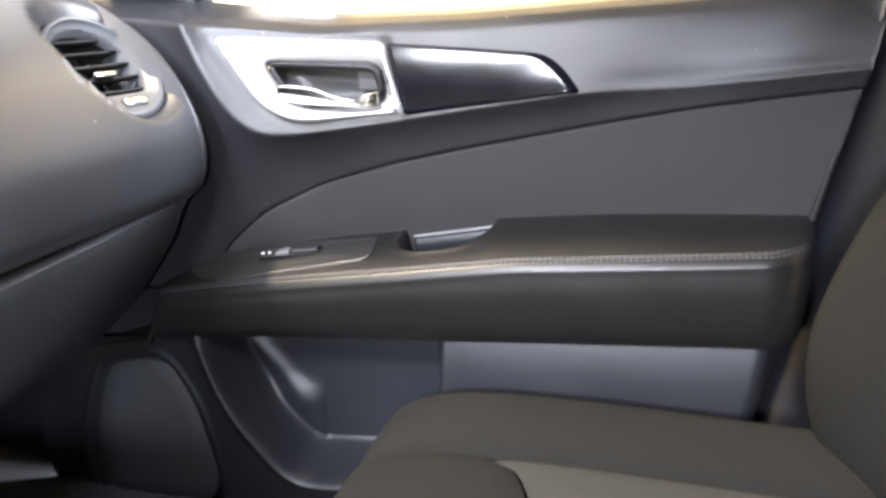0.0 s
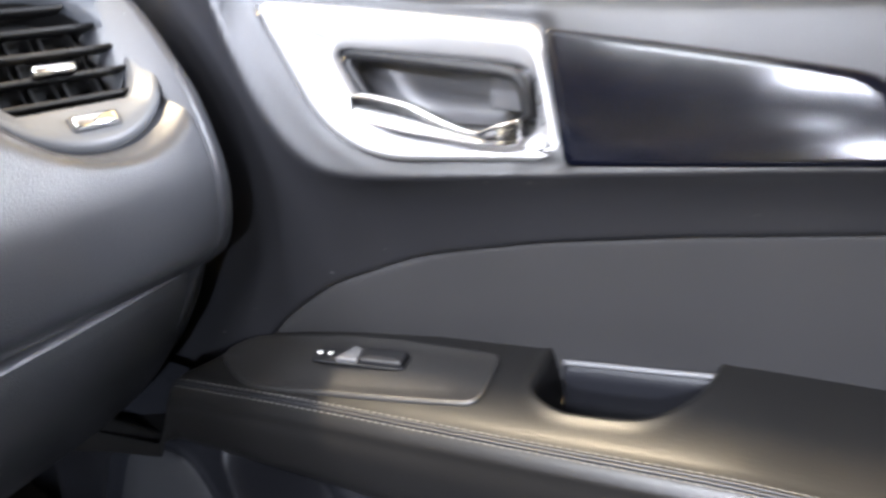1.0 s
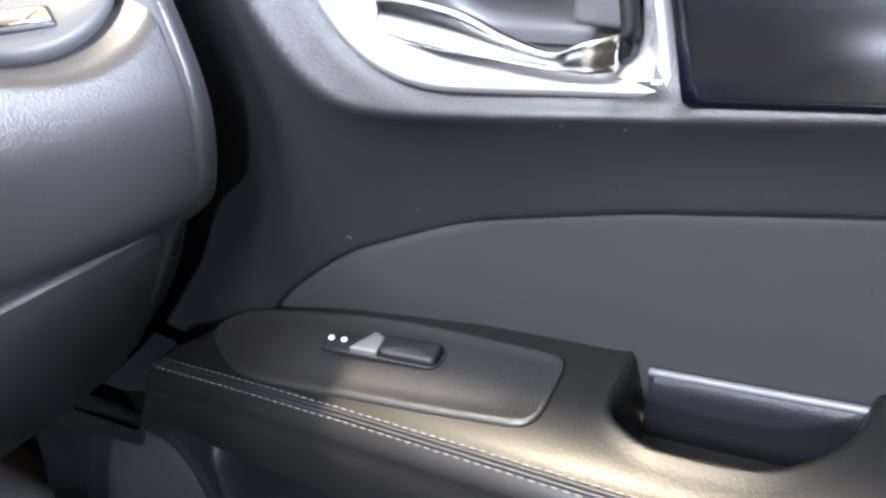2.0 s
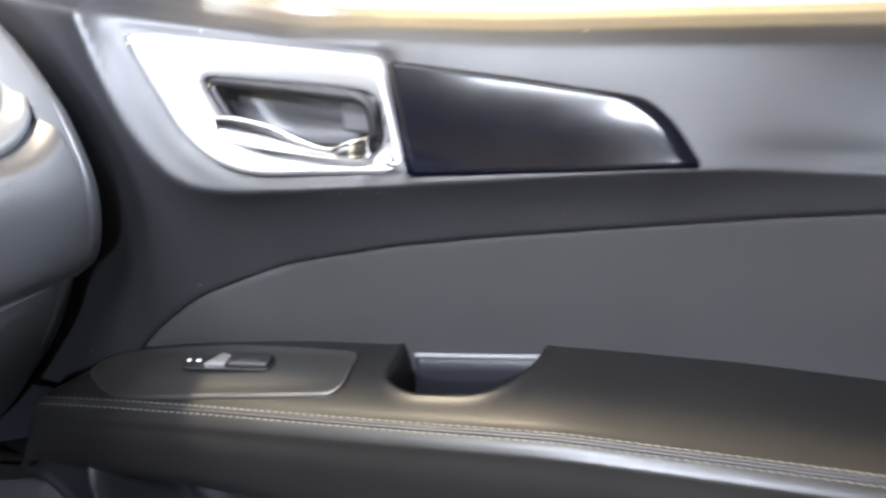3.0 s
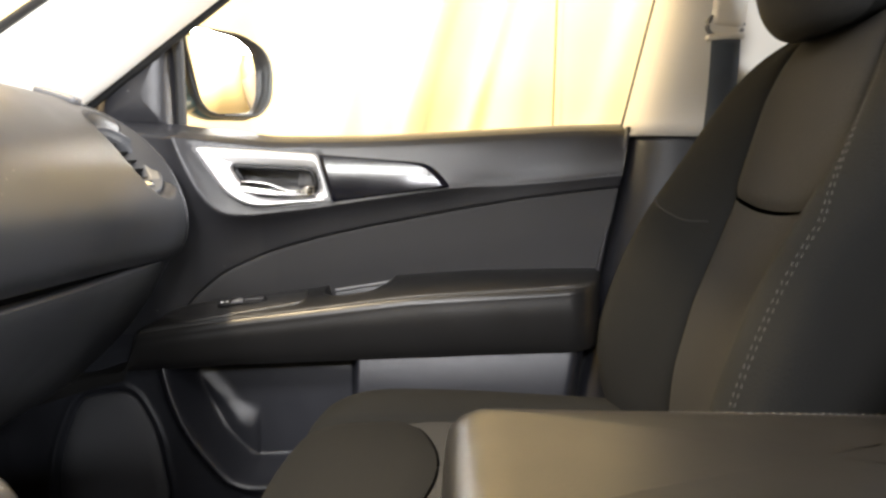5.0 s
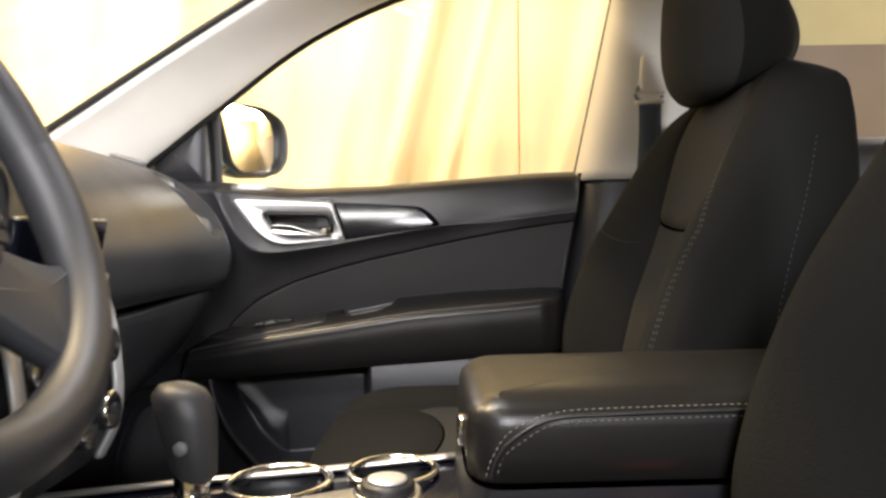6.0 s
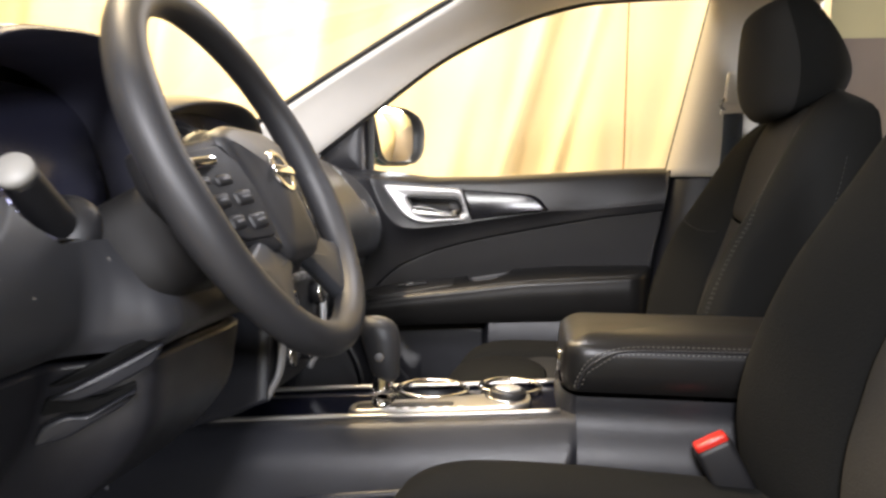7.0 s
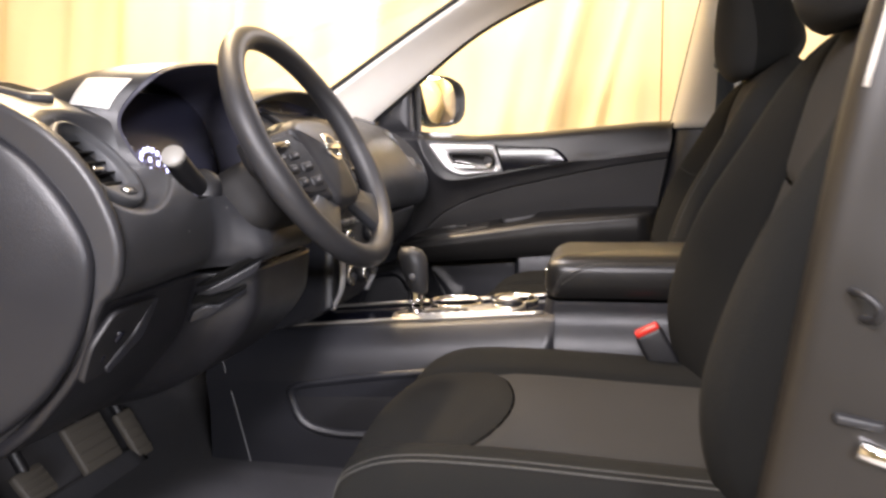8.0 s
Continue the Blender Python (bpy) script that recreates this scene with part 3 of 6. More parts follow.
def upper_panel():
    xs = np.linspace(-0.97, 0.0, 240)
    rows = []
    for x, s, i in zip(xs, curve(xs, SX, SZ), curve(xs, IX, IZ)):
        z = np.linspace(s - 0.020, i + 0.004, 150)
        y = panel_y(np.full_like(z, x), z)
        roll = [(0.815, s - 0.03), (0.806, s - 0.002), (0.785, s + 0.001), (0.764, s - 0.004), (0.5 * y[0] + 0.379, s - 0.011)]
        line = np.vstack([roll, np.stack([y, z], 1), [(y[-1] + 0.005, i + 0.0015), (y[-1] + 0.012, i + 0.001)]])
        rows.append(soften(line, 150, 0.0055))
    fine = np.array(rows)
    x = np.minimum(xs[:, None], rear_x(fine[..., 1]) + np.zeros_like(fine[..., 0]))
    return np.stack([x, fine[..., 0], fine[..., 1]], -1)


part("upper_trim", grid_mesh(upper_panel(), hole=lambda c: (inside(BEZ_MID, c[:, 0], c[:, 2]) > 0) & (c[:, 1] < 0.76), flip=True), SOFT, DOOR, "soft charcoal upper trim", 0)


def top_z(x, y):
    """Height of the armrest's top at (x, y)."""
    inner = curve(x, [-0.95, -0.84, -0.693, -0.564, -0.483, -0.40, -0.361, -0.24, -0.094, 0], [0.28, 0.318, 0.364, 0.377, 0.388, 0.402, 0.409, 0.418, 0.422, 0.422])
    outer = curve(x, [-0.95, -0.85, -0.77, -0.6, -0.467, -0.347, -0.13, -0.05, 0], [0.27, 0.303, 0.326, 0.352, 0.370, 0.387, 0.404, 0.412, 0.414])
    t = np.clip((y - 0.665) / (0.755 - 0.665), 0, 1)
    return outer + (inner - outer) * t ** 0.8 + 0.004 * np.sin(t * math.pi)


CUP = rounded([(-0.476, 0.79), (-0.478, 0.700), (-0.455, 0.686), (-0.40, 0.688), (-0.376, 0.712), (-0.362, 0.79)], [0.01, 0.012, 0.02, 0.02, 0.03, 0.01], 8)


def insert_panel():
    xs = np.linspace(-0.715, 0.0, 150)
    zi = curve(xs, IX, IZ)
    za = top_z(xs, np.full_like(xs, 0.755)) - 0.05
    rows = []
    for x, i, a in zip(xs, zi, za):
        h = max(i - a, 0.004)
        k = 0.017 * min(1.0, max(0.0, (-0.56 - x) / 0.15))
        rows.append([(0.7395 - k, i + 0.006), (0.7340 - k, i + 0.0025), (0.7325 - k, i - min(0.008, 0.15 * h)), (0.7360 - k, i - 0.4 * h), (0.746 - k, i - 0.75 * h), (0.757 - k, a)])
    fine = np.stack([spline(np.array(p), 40) for p in rows])
    x = np.minimum(xs[:, None], rear_x(fine[..., 1]))
    return np.stack([x, fine[..., 0], fine[..., 1]], -1)


part("cloth_insert", grid_mesh(insert_panel(), flip=True), INSERT, DOOR, "grey woven cloth insert")


def armrest_surface():
    u = np.linspace(0, 1, 400)
    xs = -0.93 + u * 0.885
    G = []
    end = np.clip((xs + 0.105) / 0.06, 0, 1)
    for x, e in zip(xs, end):
        ys = np.linspace(0.762, 0.668, 60)
        zt = top_z(np.full_like(ys, x), ys)
        d = inside(CUP, np.full_like(ys, x), ys)
        front = -0.772 + (ys - 0.656) * 1.05
        zt = zt - 0.055 * step(front - x - 0.006, 0.012)
        zt = zt - 0.055 * step(d - 0.005, 0.006) + 0.0015 * np.exp(-(d / 0.005) ** 2)
        crest = zt[-1]
        bot = float(np.interp(x, [-0.93, -0.823, -0.617, -0.436, -0.119, 0], [0.245, 0.257, 0.275, 0.285, 0.303, 0.307]))
        fall = crest - bot
        face = spline(np.array([(0.668, crest), (0.659, crest - 0.004), (0.6535, crest - 0.011), (0.6525, crest - 0.018), (0.651, crest - 0.4 * fall), (0.655, crest - 0.72 * fall),
                                (0.664, bot + 0.006), (0.676, bot), (0.74, bot + 0.002)]), 40)
        prof = np.vstack([np.stack([ys, zt], 1), face[1:]])
        cy = 0.762
        k = math.sqrt(max(0.0, 1 - e ** 2))
        y = cy + (prof[:, 0] - cy) * (0.12 + 0.88 * k)
        G.append(np.stack([np.full(len(prof), x), y, prof[:, 1]], 1))
    return np.array(G)


arm = armrest_surface()
ARM = part("armrest", grid_mesh(arm, flip=True), HIDE, DOOR, "padded black leather-grained armrest with pull cup")


def arm_at(x, k):
    """A point of the armrest's skin by distance along the door and row."""
    f = (x + 0.93) / 0.885 * 399
    i = int(np.clip(f, 0, 398))
    j = int(k)
    row = arm[:, j] + (arm[:, j + 1] - arm[:, j]) * (k - j) if k > j else arm[:, j]
    return row[i] + (row[i + 1] - row[i]) * (f - i)


def skin_line(k, lift, x0, x1, n):
    return [arm_at(x, k) + np.array((0, -lift * 0.7, lift * 0.7)) for x in np.linspace(x0, x1, n)]


for k in (62.0, 63.2):
    part("welt", tube_mesh(skin_line(k, 0.0004, -0.762, -0.062, 160), 0.0013, 6), BLACK, ARM, "dark sewn welt")


def stitches(line, length, gap, r, mate, parent, label):
    """Short thread stitches along a line, as one mesh."""
    p = np.asarray(line)
    d = np.r_[0, np.cumsum(np.linalg.norm(np.diff(p, axis=0), axis=1))]
    at = lambda s: np.array([np.interp(s, d, p[:, c]) for c in range(3)])
    s = 0.0
    verts, faces = [], []
    while s + length < d[-1]:
        a, b = at(s), at(s + length)
        t = (b - a) / np.linalg.norm(b - a)
        u = np.cross(t, (0.3, 0.5, 0.8))
        u /= np.linalg.norm(u)
        w = np.cross(t, u)
        o = len(verts)
        for q, rr in ((a, 0.35), (a + (b - a) * 0.5, 1.0), (b, 0.35)):
            for c in range(4):
                an = c * math.pi / 2
                verts.append(q + r * rr * (math.cos(an) * u + math.sin(an) * w))
        for h in (0, 4):
            for c in range(4):
                faces.append((o + h + c, o + h + (c + 1) % 4, o + h + 4 + (c + 1) % 4, o + h + 4 + c))
        s += length + gap
    ob = part("stitching", mesh_of(verts, faces), mate, parent, label)
    return tagged(ob, kind="stuff")


stitches(skin_line(60.9, 0.0003, -0.762, -0.062, 200), 0.0040, 0.0016, 0.0006, THREAD, ARM, "pale grey thread stitches")
stitches(skin_line(64.3, 0.0002, -0.762, -0.062, 200), 0.0040, 0.0016, 0.0005, THREAD, ARM, "pale grey thread stitches")


def switch_panel():
    """Flat plate let into the armrest, following its top."""
    out = rounded([(-0.733, 0.690), (-0.690, 0.665), (-0.585, 0.671), (-0.503, 0.680), (-0.505, 0.727), (-0.60, 0.729), (-0.715, 0.709)], [0.02, 0.03, 0.05, 0.012, 0.012, 0.06, 0.03], 6)
    put = lambda a, b, h: (a, b, float(top_z(np.array(a), np.array(b))) + h - 0.002)
    p = even(out, 90)
    c = np.array((-0.605, 0.698))
    rings = [(p, 0.0), (p, 0.0035), (inset(p, 0.0012), 0.0045), (inset(p, 0.003), 0.0045), (inset(p, 0.005), 0.0036)]
    for s in (0.75, 0.5, 0.25):
        rings.append((c + (inset(p, 0.005) - c) * s, 0.0036))
    part("switch_plate", loops_mesh([[np.array(put(a, b, h)) for a, b in r] for r, h in rings]), PLATE, ARM, "smooth charcoal switch plate")
    place = lambda x, y, dz: Matrix.Translation((x, y, float(top_z(np.array(x), np.array(y))) + dz)) @ pose(0, 0, 0, 6, -6, 8)
    m = place(-0.607, 0.7005, 0.0025) @ Matrix.Scale(0.82, 4)
    base = rounded([(-0.045, -0.010), (0.048, -0.012), (0.05, 0.010), (-0.045, 0.010)], 0.010)
    part("switch_well", boss_mesh(base, 0.0022, 0.0008, lambda a, b, h: m @ Vector((a, b, h))), BLACK, ARM, "black switch well")
    rock = rounded([(0.004, -0.010), (0.046, -0.011), (0.046, 0.008), (0.004, 0.009)], 0.005)
    part("window_switch", boss_mesh(rock, 0.008, 0.003, lambda a, b, h: m @ Vector((a, b, h)), 0.001), BLACK, ARM, "window rocker switch")
    tri = rounded([(-0.018, -0.010), (0.004, -0.0105), (0.003, 0.006), (-0.006, 0.010)], 0.002)
    part("lock_switch", boss_mesh(tri, 0.007, 0.0015, lambda a, b, h: m @ Vector((a, b, h))), GREY, ARM, "pale wedge of the switch")
    for x in (-0.037, -0.027):
        q = m @ Matrix.Translation((x, 0.0, 0.003))
        part("indicator", lathe_mesh([(0.0019, 0), (0.0019, 0.001), (0.0008, 0.0014)], q.translation, (0, 0, 1), 12), GLINT_MARK_WHITE, ARM, "small white indicator mark")


switch_panel()


def cup_liner():
    """Bright edge and inner wall of the pull cup against the cloth."""
    xs = np.linspace(-0.468, -0.366, 30)
    line = [(x, 0.7405, float(top_z(np.array(x), np.array(0.755))) - 0.009) for x in xs]
    part("cup_edge", tube_mesh(line, 0.0022, 8), GREY, ARM, "pale edge of the pull cup")
    g = np.array([[(x, 0.7410 + 0.002 * k, float(top_z(np.array(x), np.array(0.755))) - 0.009 - 0.016 * k) for x in xs] for k in range(4)])
    part("cup_wall", grid_mesh(g), LOWER, ARM, "", 0.002)


cup_liner()


def lower_panel():
    """Lower trim with speaker, map pocket and the raised rear part."""
    nx, nz = 340, 130
    x, z = np.meshgrid(np.linspace(-0.97, 0.0, nx), np.linspace(0.315, -0.02, nz))
    y = 0.672 + 0.02 * step(0.02 - z, 0.06) + 0.012 * step(z - 0.275, 0.02)
    y = y + 0.010 * np.clip((z - 0.1) / 0.2, 0, 1)
    pocket = rounded([(-0.728, 0.36), (-0.712, 0.25), (-0.680, 0.170), (-0.607, 0.088), (-0.36, 0.104), (-0.34, 0.15), (-0.34, 0.25), (-0.34, 0.36)],
                     [0.01, 0.06, 0.05, 0.03, 0.02, 0.02, 0.02, 0.01], 8)
    d = inside(pocket, x, z)
    y = y - 0.019 * np.exp(-((d + 0.006) / 0.010) ** 2) + 0.052 * step(d - 0.012, 0.014)
    inner = np.interp(z, [0.10, 0.18, 0.243, 0.30], [-0.58, -0.626, -0.683, -0.73])
    y = y - 0.007 * np.exp(-((x - inner) / 0.018) ** 2) * step(d - 0.014, 0.016) * step(z - 0.17, 0.05)
    # round wall of the bottle holder, standing up from the pocket's floor
    across = np.clip((x + 0.632) / 0.044, -1, 1)
    y = y - 0.009 * np.sqrt(1 - across ** 2) * step(0.181 - 0.06 * (x + 0.632) - z, 0.022) * step(d - 0.010, 0.014)
    rear = step(x + 0.430, 0.009)
    y = y * (1 - rear) + rear * (0.662 + 0.010 * np.clip((0.20 - z) / 0.2, 0, 1) + 1.7 * np.clip(z - 0.215, 0, 0.1) ** 2)
    spk = rounded([(-0.862, 0.222), (-0.775, 0.236), (-0.735, 0.17), (-0.712, 0.06), (-0.73, 0.02), (-0.90, 0.02), (-0.90, 0.12)], [0.03, 0.03, 0.05, 0.04, 0.03, 0.04, 0.06], 8)
    s = inside(spk, x, z)
    y = y - 0.003 * np.exp(-((s + 0.004) / 0.005) ** 2) + 0.009 * step(s, 0.004)
    xx = np.minimum(x, rear_x(z) - 0.0)
    y = y + 0.05 * np.clip((x - rear_x(z) + 0.03) / 0.03, 0, 1) ** 2
    g = np.stack([xx, y, z], -1)
    part("lower_trim", grid_mesh(g), LOWER, DOOR, "hard charcoal lower trim with map pocket")
    p = even(inset(even(spk, 100), 0.007), 100)
    c = p.mean(0)
    rings = [(p, 0.0), (p, 0.004), (inset(p, 0.003), 0.0065)]
    rings += [(c + (inset(p, 0.003) - c) * k, 0.0065 + 0.002 * (1 - k)) for k in (0.75, 0.5, 0.25)]
    yy = lambda a, b: 0.682 + 0.010 * max(0, (b - 0.1) / 0.2)
    part("speaker_grille", loops_mesh([[np.array((a, yy(a, b) - h, b)) for a, b in r] for r, h in rings]), mat("grille_mesh", (0.03, 0.03, 0.033), 0.55, grain=1.0, grain_size=1400), DOOR,
         "fine perforated speaker grille")
    return g


low = lower_panel()
# handle surround, handle and black trim blade
BEZ_AB = np.array([(a, b, 1.0) for a, b in inset(even(BEZ, 80), 0.014)])
BEZ_FIT = np.linalg.lstsq(BEZ_AB, panel_y(BEZ_AB[:, 0], BEZ_AB[:, 1]), rcond=None)[0]
door_y = lambda a, b: BEZ_FIT @ np.array((a, b, 1.0)) + 0.0045
part("handle_bezel", ring_mesh(BEZ, BEZ_IN, 0.010, 0.0045, lambda a, b, h: (a, door_y(a, b) - h, b), 120, 0.004), SILVER, DOOR, "satin silver handle surround")


def handle_cup():
    o = even(inset(even(BEZ_IN, 90), -0.002), 90)
    c = o.mean(0)
    rings = [(o, 0.0), (o, -0.010), (inset(o, 0.004), -0.022), (inset(o, 0.010), -0.027)] + [(c + (inset(o, 0.010) - c) * k, -0.028) for k in (0.7, 0.4, 0.15)]
    part("handle_cup", loops_mesh([[np.array((a, 0.7335 - h, b)) for a, b in r] for r, h in rings], False, True), CUPGREY, DOOR, "grey moulded handle cup")


handle_cup()
rim = even(inset(even(BEZ_IN, 90), 0.003), 90)
part("cup_rim", tube_mesh([(a, 0.7270, b) for a, b in rim], 0.0042, 8, True), BLACK, DOOR, "dark rim of the handle cup")
TOPL = spline([(-0.614, 0.549), (-0.602, 0.5555), (-0.568, 0.5525), (-0.543, 0.5445), (-0.522, 0.5405), (-0.509, 0.546), (-0.4965, 0.5495)], 48)
BOTL = spline([(-0.614, 0.545), (-0.602, 0.5385), (-0.577, 0.5355), (-0.55, 0.5345), (-0.525, 0.534), (-0.51, 0.534), (-0.4965, 0.535)], 48)


def paddle():
    """Curved pull: wavy upper edge, straight lower edge and a hollow face between."""
    rings = []
    for k, (a, b) in enumerate(zip(TOPL, BOTL)):
        s = k / 47
        front = 0.7095 + 0.010 * max(0, 1 - s / 0.12) ** 2 + 0.006 * max(0, (s - 0.85) / 0.15) ** 2
        h = max(a[1] - b[1], 0.003)
        dip = 0.0045 * math.sin(math.pi * min(1, max(0, (s - 0.04) / 0.72))) ** 0.7
        sec = [(front + 0.006, 1.0), (front + 0.002, 1.03), (front, 0.95), (front + 0.0008, 0.84), (front + dip, 0.66), (front + 1.2 * dip, 0.45), (front + dip * 0.9, 0.27), (front + 0.0004, 0.13), (front - 0.0004, 0.05),
               (front + 0.002, -0.03), (front + 0.007, 0.0), (front + 0.010, 0.3), (front + 0.010, 0.7)]
        rings.append([np.array(((a[0] * f + b[0] * (1 - f)), y, b[1] + h * f)) for y, f in sec])
    return loops_mesh(rings)


part("pull_handle", paddle(), SATIN_CHROME, DOOR, "polished chrome pull handle")
part("lock_lever", block_mesh(0.026, 0.012, 0.026, 0.003, pose(-0.512, 0.744, 0.560)), CUPGREY, DOOR, "grey lock lever")
BLADE = rounded([(-0.4935, 0.5975), (-0.40, 0.592), (-0.322, 0.586), (-0.303, 0.573), (-0.284, 0.5495), (-0.4685, 0.5245)], [0.003, 0.1, 0.02, 0.02, 0.004, 0.003], 8)


def blade():
    p = even(BLADE, 120)
    c = np.array((-0.42, 0.563))
    rings = [(p, -0.01), (p, 0.001), (inset(p, 0.0012), 0.0025)] + [(c + (inset(p, 0.0012) - c) * s, 0.0025) for s in (0.9, 0.75, 0.6, 0.45, 0.3, 0.15)]
    ab = np.array([(a, b, 1.0) for a, b in p])
    fit_y = np.linalg.lstsq(ab, np.array([panel_y(a, b) + 0.0015 for a, b in p]), rcond=None)[0]
    part("trim_blade", loops_mesh([[np.array((a, fit_y @ np.array((a, b, 1.0)) - h - 0.002 - 0.0022 * (1 - ((b - 0.562) / 0.036) ** 2), b)) for a, b in r] for r, h in rings]), PIANO, DOOR, "gloss black trim blade")


blade()
# rear edge of the door, sill seal and corner sail
edge = [(rear_x(z) + 0.001, 0.762, z) for z in np.linspace(0.645, 0.0, 40)]
part("edge_seal", tube_mesh(edge, 0.006, 8), RUBBER, DOOR, "black rubber edge seal")
g = np.array([[(rear_x(z) + 0.0, y, z) for y in (0.735, 0.80)] for z in np.linspace(0.645, 0.0, 20)])
part("edge_panel", grid_mesh(g), SOFT, DOOR, "", 0.006)
line = [(x, 0.808, float(curve(x, SX, SZ)) - 0.003) for x in np.linspace(-0.74, 0.012, 40)]
part("sill_seal", tube_mesh(line, 0.0035, 8), RUBBER, DOOR, "black window wiper seal")
sail = even(rounded([(-0.874, 0.628), (-0.866, 0.690), (-0.842, 0.729), (-0.790, 0.772), (-0.733, 0.806), (-0.737, 0.628)], [0.01, 0.03, 0.03, 0.05, 0.004, 0.006], 8), 120)
mid_sail = np.array((-0.785, 0.690))
part("corner_sail", loops_mesh([[np.array((a, 0.798 - 0.030 * (1 - k ** 5) - 0.006 * (1 - k), b)) for a, b in mid_sail + (sail - mid_sail) * k] for k in (1, 0.985, 0.96, 0.93, 0.88, 0.8, 0.7, 0.55, 0.35, 0.15)], False, True),
     SOFT, DOOR, "black corner cover by the mirror")
part("sail_backing", boss_mesh(inset(sail, -0.022), 0.006, 0.001, lambda a, b, h: (min(a, -0.726), 0.806 - h, b), 0), BLACK, DOOR, "")
part("window_post", tube_mesh(spline([(-0.731, 0.800, 0.635), (-0.729, 0.792, 0.72), (-0.727, 0.780, 0.81)], 16), 0.009, 8), RUBBER, DOOR, "black window divider post")

# ---------------- door mirror ----------------
def side_mirror():
    t = thing("side_mirror", (-0.74, 0.83, 0.66), "dark green door mirror with black rim, outside the window", "mirror")
    c, d, n = Vector((-0.669, 0.893, 0.737)), Vector((0.616, 0.788, 0)), Vector((0.788, -0.616, 0.03))
    put = lambda a, b, h: c + d * a + Vector((0, 0, 1)) * b + n * h
    out = rounded([(-0.116, 0.074), (0.020, 0.074), (0.068, 0.052), (0.083, 0.020), (0.080, -0.040), (0.052, -0.072), (-0.050, -0.076), (-0.078, -0.055)], [0.012, 0.06, 0.03, 0.03, 0.04, 0.03, 0.02, 0.03], 8)
    o = even(out, 100)
    pane = inset(o, 0.006) * np.array((0.93, 0.97)) + np.array((-0.007, 0.0))
    part("mirror_rim", ring_mesh(out, pane, 0.024, 0.006, lambda a, b, h: put(a, b, h - 0.018), 100, 0.002), BLACK, t, "black mirror rim")
    pd, pn = Vector((0.510, 0.860, 0)), Vector((0.860, -0.510, 0.02))
    part("mirror_pane", boss_mesh(inset(o, 0.004), 0.003, 0.001, lambda a, b, h: c + pd * a + Vector((0, 0, 1)) * b + pn * (h - 0.004)), MIRROR, t, "silvered mirror glass")
    rings = [(inset(o, 0.006), -0.030), (o, -0.012), (inset(o, -0.004), -0.03), (inset(o, 0.002), -0.06), (inset(o, 0.016), -0.085), (inset(o, 0.035), -0.1)]
    part("housing", loops_mesh([[np.array(put(a, b, h)) for a, b in r] for r, h in rings]), TEAL, t, "dark green painted housing")
    part("mirror_arm", tube_mesh(spline([(-0.775, 0.79, 0.675), (-0.762, 0.82, 0.675), (-0.735, 0.86, 0.690)], 12), [0.026] * 12, 12, flat=0.7), TEAL, t, "dark green mounting arm")


side_mirror()

# ---------------- dashboard ----------------
DASHBOARD = thing("dashboard", (-1.0, 0, 0.2), "charcoal soft-touch dashboard with round vents and black centre fascia", "dashboard")
PROFILE = [(-1.46, 0.635), (-1.2, 0.675), (-1.0, 0.688), (-0.88, 0.680), (-0.80, 0.657), (-0.74, 0.622), (-0.70, 0.580), (-0.678, 0.535), (-0.671, 0.500), (-0.678, 0.462), (-0.700, 0.441)]


def swell(y):
    """How far, 0 to 1, the lower dash swells out round the steering column."""
    return float(step(y + 0.468, 0.032) * step(-0.215 - y, 0.055))


def dash_top():
    rows = []
    for y in (-0.690, -0.687, -0.671, -0.60, -0.55, -0.515, -0.495, -0.48, -0.465, -0.45, -0.435, -0.42, -0.39, -0.35, -0.30, -0.26, -0.22, -0.18, -0.15, 0, 0.15, 0.35, 0.53, 0.655, 0.671, 0.674):
        e = max(0.0, (abs(y) - (0.642 if y > 0 else 0.658)) / 0.032)
        bow = 0.012 * (1 - (y / 0.664) ** 2)
        rows.append([(x - 0.03 * (1 - math.sqrt(max(0, 1 - e * e))) - (bow if x < -1.1 else 0) + swell(y) * float(np.interp(z, [0.44, 0.462, 0.50, 0.53, 0.55], [0.062, 0.056, 0.036, 0.012, 0])), y, z + bow - 0.02 * (1 - math.sqrt(max(0, 1 - e * e)))) for x, z in PROFILE])
    return surface(rows, 240, 440)


VENTS = {1: (-0.738, 0.606, 0.585), -1: (-0.737, -0.628, 0.588)}
VENT_N = (0.74, -0.15, 0.65)
RIM = [(-0.684, -0.520, 0.543), (-0.712, -0.552, 0.568), (-0.742, -0.560, 0.605), (-0.752, -0.562, 0.648), (-0.716, -0.535, 0.698), (-0.712, -0.45, 0.718), (-0.712, -0.375, 0.723),
       (-0.716, -0.315, 0.717), (-0.735, -0.258, 0.690), (-0.755, -0.235, 0.645), (-0.742, -0.235, 0.605), (-0.712, -0.240, 0.568), (-0.684, -0.26, 0.543)]
dash = dash_top()
for side in (1, -1):
    c, n = np.array(VENTS[side]), np.array((VENT_N[0], VENT_N[1] * side, VENT_N[2]))
    n /= np.linalg.norm(n)
    d = (dash - c) @ n
    rad = np.linalg.norm(dash - c - d[..., None] * n, axis=-1)
    dash -= n * (np.clip(d + 0.006, 0, 0.2) * step(0.070 - rad, 0.013) * (np.abs(d) < 0.09) * step((0.668 if side > 0 else 0.686) - np.abs(dash[..., 1]), 0.008))[..., None]
rim_yz = [(y + (0.004 if y < -0.375 else -0.004), z - 0.002) for _, y, z in spline(RIM, 60)]
